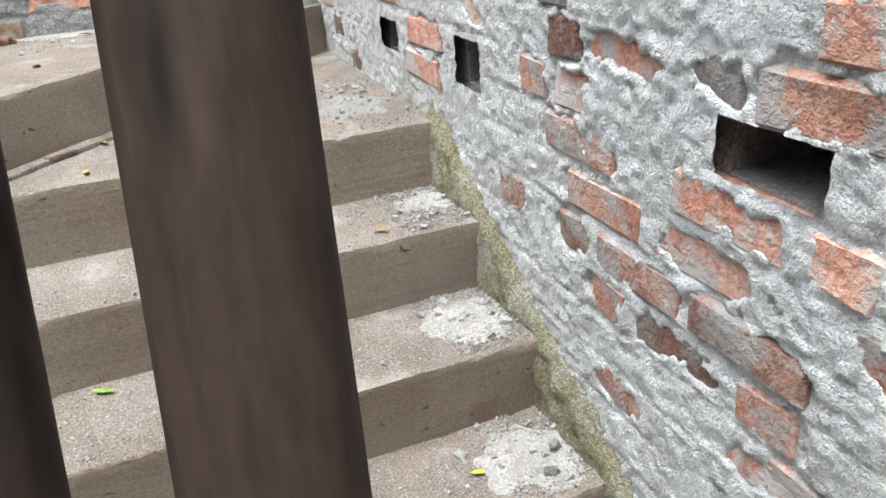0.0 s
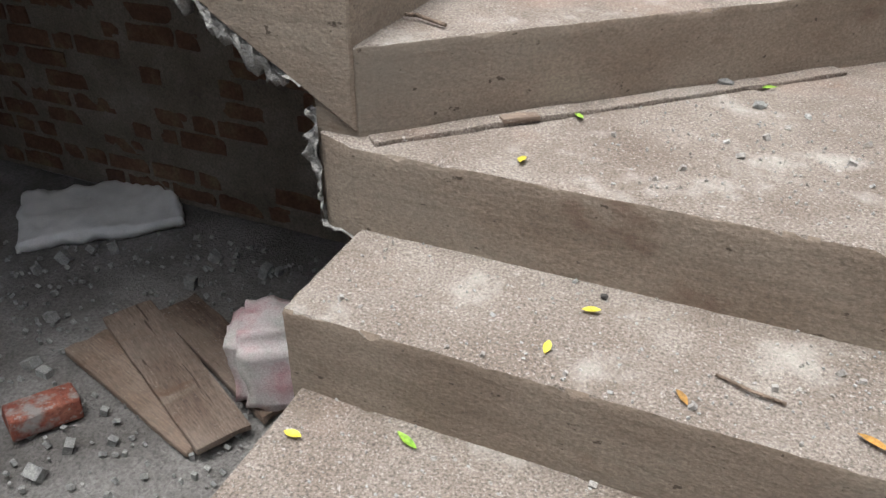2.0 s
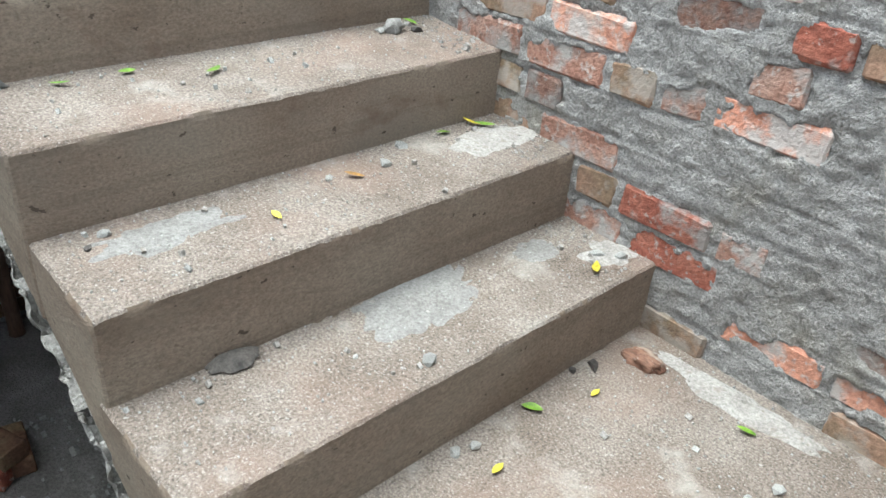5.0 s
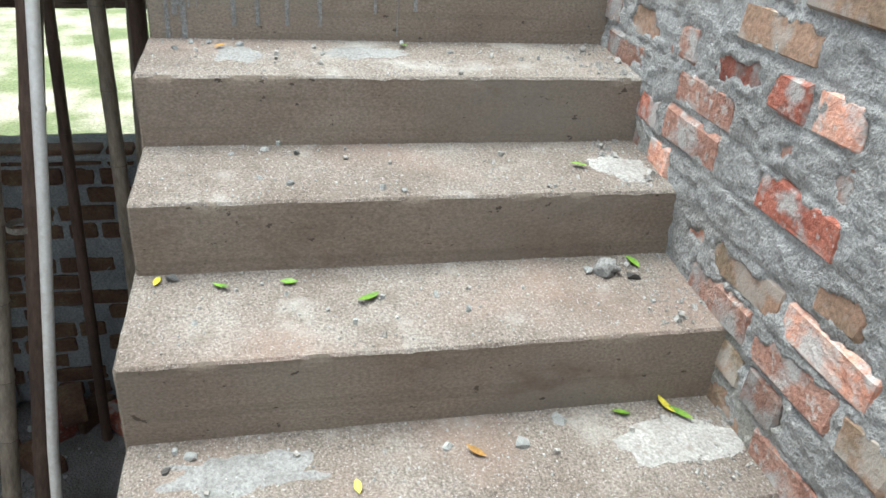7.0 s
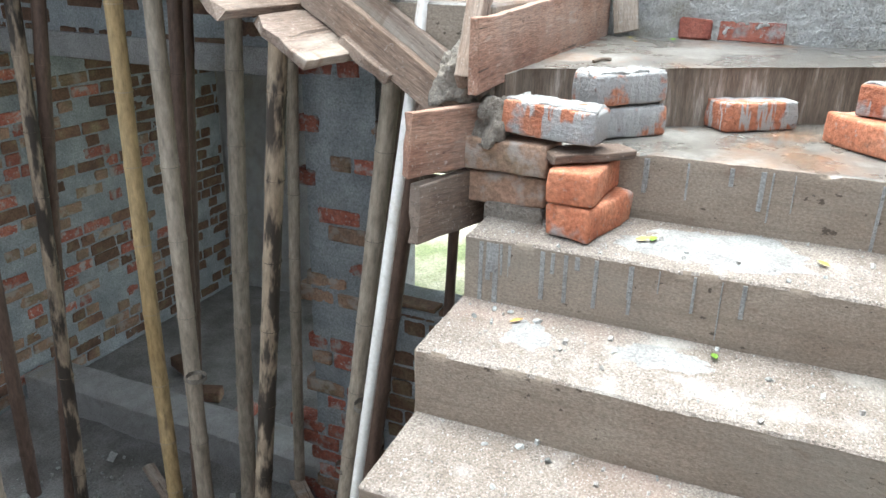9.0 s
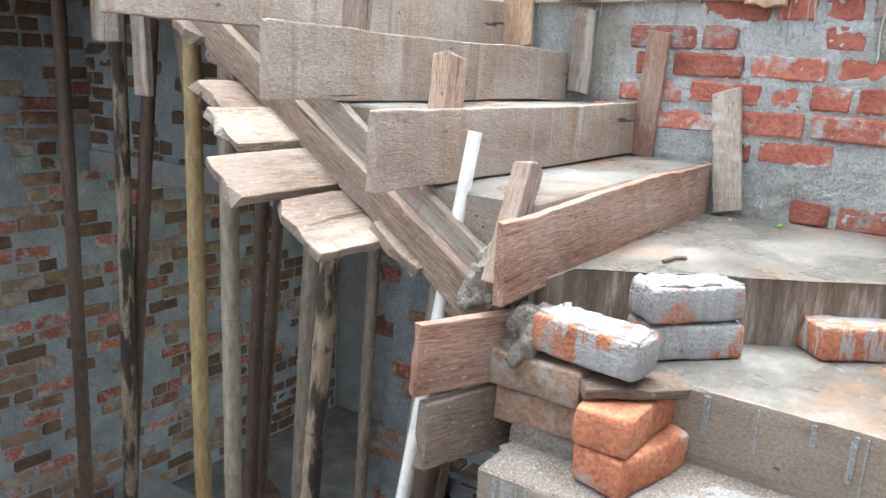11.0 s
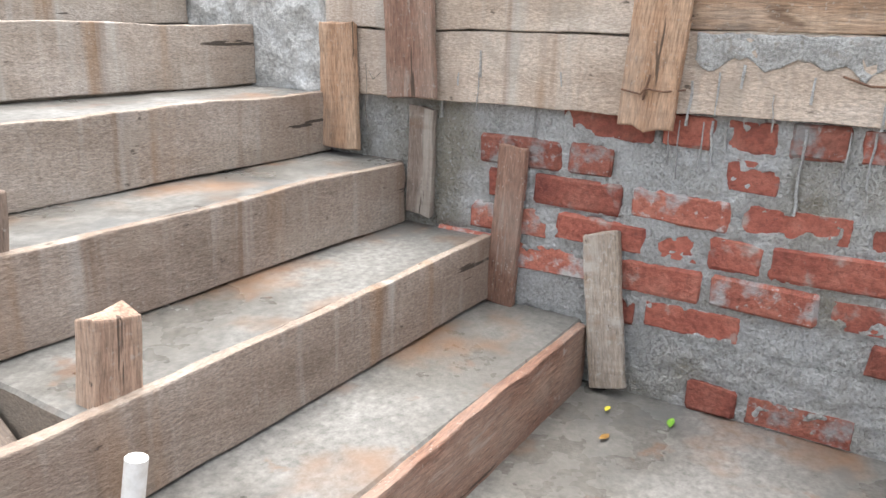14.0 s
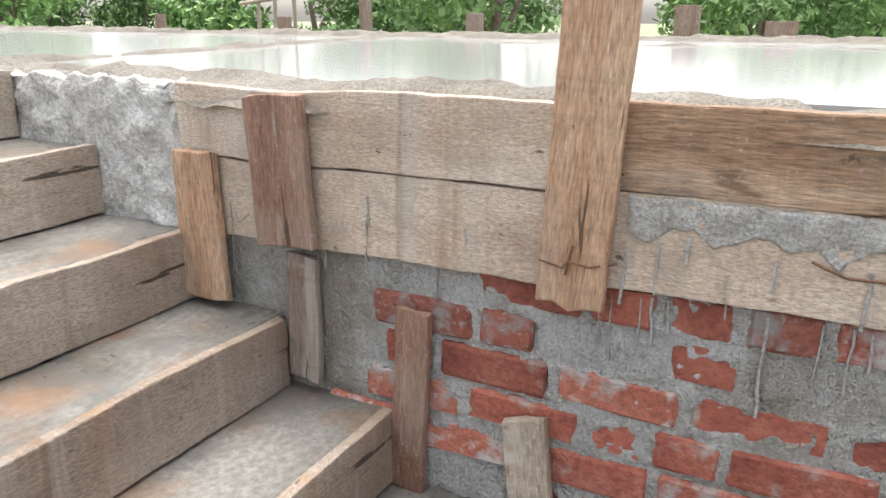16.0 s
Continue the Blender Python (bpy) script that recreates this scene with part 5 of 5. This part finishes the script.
LEAF_BM = []
for i, (mat, ln, wd) in enumerate([(LEAF_GREEN, 0.045, 0.014), (LEAF_GREEN, 0.036, 0.016), (LEAF_YELLOW, 0.045, 0.015), (LEAF_YELLOW, 0.03, 0.014), (LEAF_BROWN, 0.036, 0.013)]):
    bm = leaf_shape(ln, wd, i)
    me = bpy.data.meshes.new("leaf")
    bm.to_mesh(me)
    bm.free()
    me.materials.append(mat)
    me.polygons.foreach_set("use_smooth", [True] * len(me.polygons))
    LEAF_BM.append(me)
CHIP_ME = []
for i in range(6):
    bm = bmesh.new()
    bmesh.ops.create_icosphere(bm, subdivisions=1, radius=1.0)
    for v in bm.verts:
        v.co = Vector((v.co.x, v.co.y * 0.75, v.co.z * 0.6)) * (1 + 0.9 * noise.noise(v.co * 1.4 + Vector((i * 9, 0, 0))))
    me = bpy.data.meshes.new("chip")
    bm.to_mesh(me)
    bm.free()
    me.materials.append(DARKSTONE if i == 5 else STONE)
    CHIP_ME.append(me)
LV = {"A0": -1, "A1": 0, "A2": 1, "W1": 2, "W2": 3, "B1": 4, "B2": 5, "B3": 6, "B4": 7, "B5": 8, "B6": 9, "B7": 10, "B8": 11}
LEAVES = {"B3": [(-1.3, 2.15, 3), (-1.275, 2.27, 0), (-1.28, 2.4, 1), (-1.21, 2.55, 0), (-1.29, 3.14, 1)],
          "B2": [(-1.02, 3.03, 1), (-1.03, 3.13, 2), (-1.0, 3.15, 0), (-0.955, 2.72, 4), (-0.9, 2.5, 3)],
          "B1": [(-0.57, 3.1, 2)], "B5": [(-1.78, 2.27, 4), (-1.8, 2.7, 1)], "B4": [(-1.45, 3.05, 1)], "B6": [(-2.0, 2.88, 3), (-1.98, 2.5, 3), (-1.99, 2.52, 1)],
          "W2": [(-0.4, 2.64, 3), (-0.47, 2.81, 1), (-0.16, 3.1, 1), (0.06, 3.04, 3), (-0.42, 2.95, 3)],
          "W1": [(-0.15, 2.36, 0), (-0.13, 2.43, 3), (-0.19, 2.13, 3), (0.19, 2.68, 1), (0.06, 2.62, 4), (0.43, 2.56, 3)],
          "A2": [(-0.01, 1.98, 3), (-0.05, 1.86, 3), (0.16, 1.83, 4), (0.41, 1.84, 4)],
          "A1": [(-0.24, 1.74, 0), (-0.42, 1.68, 3), (0.05, 1.62, 1)], "A0": [(0.19, 1.44, 2), (0.42, 1.36, 3)], "B8": [(-3.18, 2.2, 3), (-3.05, 2.24, 4), (-3.2, 2.35, 1)]}
rr = random.Random(17)
for k, rows in LEAVES.items():
    for x, y, v in rows:
        ob = new("leaf", LEAF_BM[v])
        ob.matrix_basis = pose(x, y, tread(LV[k], x) + 0.002, rr.uniform(-12, 12), rr.uniform(-10, 10), rr.uniform(0, 360)) @ Matrix.Diagonal((*(3 * [rr.uniform(0.85, 1.25)]), 1))
        tagged(ob, ["narrow fresh green leaf fallen on the step", "small green leaf fallen on the step", "long yellow leaf fallen on the step", "small yellow-green leaf fallen on the step", "curled brown leaf fallen on the step"][v], "leaf", "fallen leaves")
CHIPS = {"B3": [(-1.31, 2.18, 14), (-1.29, 3.08, 26), (-1.16, 2.74, 9), (-1.24, 3.12, 16), (-1.27, 3.03, 13)], "B2": [(-1.02, 2.9, 16), (-0.965, 2.81, 15), (-0.975, 2.67, 11), (-0.98, 2.18, 10), (-0.83, 2.29, 9), (-1.01, 2.22, 14)],
         "B1": [(-0.56, 2.6, 15), (-0.61, 3.15, 19), (-0.71, 2.23, 9), (-0.57, 3.19, 17), (-0.65, 2.5, 7)], "B5": [(-1.77, 2.17, 9), (-1.8, 2.31, 12), (-1.76, 2.81, 9), (-1.82, 2.24, 8)],
         "B4": [(-1.56, 2.36, 11), (-1.54, 2.43, 10), (-1.54, 2.29, 8), (-1.4, 2.41, 8), (-1.43, 2.35, 7)],
         "W2": [(-0.48, 3.02, 18), (-0.5, 2.97, 13), (-0.48, 2.61, 15), (-0.47, 2.65, 12), (-0.28, 2.61, 11), (-0.04, 3.01, 17), (0.0, 2.97, 16), (-0.09, 2.83, 13), (-0.07, 2.95, 9), (0.14, 2.81, 10), (0.15, 2.97, 12)],
         "W1": [(0.18, 2.57, 14), (0.27, 2.55, 12), (0.1, 2.66, 20), (0.5, 2.6, 13), (0.58, 2.47, 15)], "A2": [(0.0, 2.03, 11), (0.47, 1.85, 12), (0.6, 1.95, 16), (0.58, 1.87, 9)],
         "A1": [(0.16, 1.67, 12), (0.45, 1.72, 14), (0.52, 1.75, 15), (0.6, 1.7, 17), (0.56, 1.65, 12), (0.61, 1.6, 15)], "A0": [(0.13, 1.43, 14), (0.41, 1.42, 15), (0.6, 1.36, 20), (0.55, 1.3, 16)]}
for k, rows in CHIPS.items():
    for x, y, r in rows:
        v = rr.randrange(6)
        ob = new("stone_chip", CHIP_ME[v])
        s = r * 0.001
        ob.matrix_basis = pose(x, y, tread(LV[k], x) + s * 0.35, rr.uniform(-20, 20), rr.uniform(-20, 20), rr.uniform(0, 360)) @ Matrix.Diagonal((s, s, s, 1))
        tagged(ob, "dark stone chip lying on the dusty step" if v == 5 else "grey stone chip lying on the dusty step", "stone", "stone chips")


def grit(name, count, seed, spots, mat, label, low=0.0012, high=0.004):
    """Fine crumbs scattered over treads: one object."""
    rr = random.Random(seed)
    bm = bmesh.new()
    for (x0, x1, y0, y1, z, share) in spots:
        for _ in range(int(count * share)):
            r = rr.uniform(low, high) * (1 + (rr.random() < 0.06) * 1.6)
            x = rr.uniform(x0, x1)
            m = Matrix.Translation((x, rr.uniform(y0, y1), (z(x) if callable(z) else z) + r * 0.4)) @ pose(0, 0, 0, rr.uniform(0, 360), rr.uniform(0, 360), 0) @ Matrix.Diagonal((r * 1.4, r, r * 0.8, 1))
            bmesh.ops.create_cube(bm, size=1.5, matrix=m)
    return tagged(link(name, bm, mat), label, "grit", kind="stuff")


TREADS = [(-0.45, WA - 0.02, AY[i] + 0.01, AY[i + 1], level(i - 4) + 0.001, 0.12) for i in range(2, 6)] + [(-0.1, WA - 0.02, 2.1, 2.6, level(2) + 0.001, 0.15), (-0.45, 0.2, 2.85, WB - 0.02, level(3) + 0.001, 0.1)]
TREADS += [(BX[i + 1], BX[i] - 0.01, 2.12, WB - 0.02, functools.partial(tread, 4 + i), 0.11) for i in range(6)]
grit("grit", 900, 5, TREADS, STONE, "fine grey grit scattered over the treads", 0.0008, 0.0026)
grit("pale_grit", 1500, 6, TREADS, LIME, "pale sandy crumbs scattered over the treads", 0.001, 0.0028)
EDGE = [(WA - 0.2, WA - 0.01, AY[i] + 0.02, AY[i + 1], level(i - 4) + 0.001, 0.6) for i in range(2, 6)] + [(BX[i + 1], BX[i] - 0.02, WB - 0.14, WB - 0.01, functools.partial(tread, 4 + i), 0.1) for i in range(6)] + [(0.45, WA - 0.01, 2.1, 2.7, level(2) + 0.001, 0.2)]
grit("rubble", 1100, 7, EDGE, LIME, "pale mortar rubble along the foot of the wall", 0.001, 0.0036)
grit("floor_rubble", 1500, 9, [(-2.6, -0.6, 1.3, 3.1, FLOOR + 0.01, 0.6), (-3.1, -2.0, -1.0, 1.5, FLOOR + 0.01, 0.4)], STONE, "gravel and crumbs strewn over the floor", 0.003, 0.011)


def splash(at, size, mat, label, seed, thick=0.006, yaw=0.0, name="cement_splash"):
    """A dried puddle with an uneven rim."""
    bm = bmesh.new()
    rings, seg = 7, 40
    c = bm.verts.new((0, 0, thick))
    prev = None
    for i in range(1, rings + 1):
        f = i / rings
        ring = []
        for t in range(seg):
            a = t * math.tau / seg
            d = Vector((math.cos(a), math.sin(a), seed))
            k = 1 + 0.45 * noise.noise(d * 1.6) + 0.25 * noise.noise(d * 4.5)
            p = Vector((math.cos(a) * size[0] * f * k, math.sin(a) * size[1] * f * k, 0))
            ring.append(bm.verts.new((p.x, p.y, thick * (1 - f ** 3) + 0.0025 * noise.noise(p * 60 + Vector((seed, 0, 0))) * (1 - f))))
        for t in range(seg):
            if prev:
                bm.faces.new((prev[t], prev[(t + 1) % seg], ring[(t + 1) % seg], ring[t]))
            else:
                bm.faces.new((c, ring[t], ring[(t + 1) % seg]))
        prev = ring
    ob = link(name, bm, mat, smooth=True)
    ob.matrix_basis = pose(*at, 0, 0, yaw)
    return tagged(ob, label, "cement splash")


SPLASH = [(-0.93, 3.12, 5, 0.07, 0.12, LIME, "white dried cement splash on the tread's corner"), (-0.6, 3.18, 4, 0.06, 0.06, LIME, "white dried cement splash by the wall"), (-0.71, 3.06, 4, 0.05, 0.06, CEMENT, "smooth grey cement blob on the tread"),
          (-0.72, 2.72, 4, 0.1, 0.17, CEMENT, "thin pale cement stain on the tread"), (-1.44, 3.15, 7, 0.065, 0.07, LIME, "white dried cement splash by the wall"), (-2.0, 2.68, 9, 0.1, 0.26, CEMENT, "thin pale cement stain on the tread"),
          (-2.0, 3.13, 9, 0.07, 0.06, LIME, "white dried cement splash on the tread's corner"), (-1.74, 2.31, 8, 0.06, 0.06, CEMENT, "thin pale cement stain on the tread"), (-1.76, 2.6, 8, 0.05, 0.12, CEMENT, "thin pale cement stain on the tread"),
          (-0.2, 3.17, 3, 0.2, 0.04, LIME, "white cement run along the foot of the wall"), (0.3, 3.12, 3, 0.18, 0.06, LIME, "white cement run along the foot of the wall"), (0.5, 2.35, 2, 0.1, 0.14, CEMENT, "thin pale cement stain on the tread"),
          (0.58, 1.96, 1, 0.07, 0.07, LIME, "thin pale cement stain on the tread"), (0.53, 1.66, 0, 0.12, 0.09, LIME, "crumbly pale cement spill on the tread"), (0.54, 1.36, -1, 0.12, 0.1, LIME, "crumbly pale cement spill on the tread"),
          (-0.96, 2.3, 5, 0.05, 0.14, CEMENT, "thin pale cement stain along the riser")]
for i, (x, y, k, a, b, mat, lab) in enumerate(SPLASH):
    ob = splash((x, y, tread(k, x) - 0.0005), (a, b), mat, lab, i * 3.7, 0.006 if mat is LIME else 0.003)
    if k in LEAN:
        ob.matrix_basis = ob.matrix_basis @ pose(0, 0, 0, 0, math.degrees(math.atan(LEAN[k] / 0.27)), 0)

# lime runs down the riser under the bricks
bm = bmesh.new()
rr = random.Random(12)
for i in range(28):
    k = 9 if i < 19 else 10
    y = rr.uniform(2.13, 2.75) if k == 9 else rr.uniform(2.45, 3.0)
    w, ln = rr.uniform(0.002, 0.013), rr.uniform(0.03, 0.16)
    sb = box((BX[k - 4] - 0.004, y - w / 2, level(k) - 0.01 - ln), (BX[k - 4] + 0.0022, y + w / 2, level(k) - 0.01), bevel=0.001, cell=0.03, rough=0.0012, seed=i)
    tmp = bpy.data.meshes.new("tmp")
    sb.to_mesh(tmp)
    bm.from_mesh(tmp)
    sb.free()
    bpy.data.meshes.remove(tmp)
tagged(link("lime_runs", bm, CEMENT), "pale lime runs down the risers under the bricks", "lime run", kind="stuff")
splash((-0.77, 2.32, level(4) + 0.004), (0.03, 0.045), DARKSTONE, "dark crumpled scrap lying on the tread", 71, 0.015, name="dark_scrap")
boulder("rag", (-0.42, 3.12, level(3)), (0.04, 0.03, 0.022), PLANK_RED, "crumpled maroon rag lying by the wall", "rag", 4.4, rough=0.6)
boulder("mortar_lump", (-1.27, 3.07, tread(6, -1.27)), (0.026, 0.024, 0.02), CEMENT, "knobbly grey mortar lump on the tread", "mortar lump", 8.1, rough=0.6)
tube("twig", [(-0.5, 2.31, level(3) + 0.008), (-0.47, 2.3, level(3) + 0.012), (-0.4, 2.275, level(3) + 0.008)], 0.004, BARK, "dry brown twig lying on the step", "twig")
tube("twig", [(0.2, 1.9, level(1) + 0.005), (0.25, 1.88, level(1) + 0.008), (0.3, 1.875, level(1) + 0.005)], 0.003, BARK, "dry thin twig lying on the step", "twig")
tube("twig", [(-2.45, 2.24, level(11) + 0.005), (-2.5, 2.25, level(11) + 0.008), (-2.53, 2.27, level(11) + 0.005)], 0.005, BARK, "curled dry leaf stalk on the wet landing", "twig")
plank("wood_chip", (-0.28, 2.27, level(2) + 0.012), (-0.22, 2.32, level(2) + 0.012), 0.012, 0.025, PLANK_DARK, "dark chip of wood by the riser", "wood chip", seed=161)
plank("edge_strip", (-0.475, 2.1, level(2) + 0.003), (0.33, 2.862, level(2) + 0.003), 0.014, 0.042, CONCRETE, "thin ledge of set mortar along the riser's foot", "mortar", seed=163)

# ---- on and behind the roof ----
for i, (y, w, hh) in enumerate([(-1.9, 0.14, 0.1), (-1.05, 0.11, 0.28), (-0.05, 0.14, 0.13), (1.0, 0.2, 0.14), (1.55, 0.17, 0.18), (2.15, 0.2, 0.08), (-3.4, 0.12, 0.12)]):
    plank("edge_stake", (-7.62, y, 3.2), (-7.62, y, 3.5 + hh), 0.03, w, PLANK_WARM, "short board standing up at the far slab edge", "stake", seed=170 + i, group="slab edge stakes")
frame_ob = empty("trestle", "light bamboo trestle standing behind the slab", "trestle")
for i, (a, b) in enumerate([((-8.2, -2.75, -0.5), (-8.25, -2.7, 4.4)), ((-8.2, -2.6, -0.5), (-8.2, -2.45, 4.3)), ((-8.4, -2.4, -0.5), (-8.35, -2.35, 4.4)), ((-8.2, -2.9, 3.72), (-8.3, -2.2, 3.8))]):
    tube("cane", [a, b], 0.02, CANE_GREY, "", "", parent=frame_ob)


def leaf_cloud(name, centres, count, leaf, seed, mat, parent):
    """A crown: many small leaf blades gathered in clumps."""
    rs = np.random.RandomState(seed)
    verts, faces = [], []
    for c, r in centres:
        n = int(count * r ** 2)
        d = rs.normal(size=(n, 3))
        d /= np.linalg.norm(d, axis=1)[:, None]
        p = np.array(c) + d * (r * rs.uniform(0.35, 1.05, n) ** 0.7)[:, None] * np.array((1, 1, 0.8))
        for q in p:
            a, b = rs.normal(size=3), rs.normal(size=3)
            a /= np.linalg.norm(a)
            b -= a * a.dot(b)
            b /= np.linalg.norm(b)
            s = leaf * rs.uniform(0.6, 1.3)
            k = len(verts)
            verts += [tuple(q - a * s), tuple(q + b * s * 0.45), tuple(q + a * s), tuple(q - b * s * 0.45)]
            faces.append((k, k + 1, k + 2, k + 3))
    me = bpy.data.meshes.new(name)
    me.from_pydata(verts, [], faces)
    me.materials.append(mat)
    ob = new(name, me)
    ob.parent = parent
    return ob


def tree(seed, tall, spread, label, low):
    rr = random.Random(seed)
    t = empty("tree", label, "tree", group="trees behind the house")
    top = (rr.uniform(-0.4, 0.4), rr.uniform(-0.4, 0.4), tall * 0.75)
    tube("trunk", [(0, 0, -0.1), (top[0] * 0.3, top[1] * 0.3, tall * 0.3), top], 0.2, BARK, "", "", taper=[1.2, 0.8, 0.35], parent=t)
    cs = []
    for i in range(11):
        a, zz = rr.uniform(0, math.tau), rr.uniform(low, tall)
        d = spread * rr.uniform(0.3, 1.0) * (1.1 - 0.5 * zz / tall)
        c = (math.cos(a) * d, math.sin(a) * d, zz)
        cs.append((c, rr.uniform(0.7, 1.35)))
        if i < 6:
            s = zz * 0.6
            tube("limb", [(top[0] * 0.4, top[1] * 0.4, s), (c[0] * 0.5, c[1] * 0.5, (s + zz) / 2 + 0.2), c], 0.07, BARK, "", "", taper=[1.0, 0.7, 0.3], parent=t)
    leaf_cloud("crown", cs, 420, 0.13, seed, FOLIAGE, t)
    return t


KINDS = [tree(1, 6.5, 2.2, "leafy green tree with a bare lower trunk", 2.6), tree(2, 5.2, 2.0, "dense green bushy tree", 0.8), tree(3, 7.5, 2.4, "tall green tree with an open crown", 2.2)]
rr = random.Random(21)
KINDS[0].location, KINDS[1].location, KINDS[2].location = (-19, -13, -0.5), (-22, -9, -0.5), (-18, -4.5, -0.5)
for i in range(46):
    a = math.radians(rr.uniform(165, 258))
    d = rr.uniform(17, 30) if i < 36 else rr.uniform(30, 55)
    src = KINDS[(i * 2 + 1) % 3 if i % 4 else 1]
    m = pose(-2.5 + math.cos(a) * d, 2.5 + math.sin(a) * d, -0.5, 0, 0, rr.uniform(0, 360))
    c = copy_thing(src, m)
    s = rr.uniform(0.55, 0.95) * (1 if d < 30 else 1.3)
    c.scale = (s, s, s)
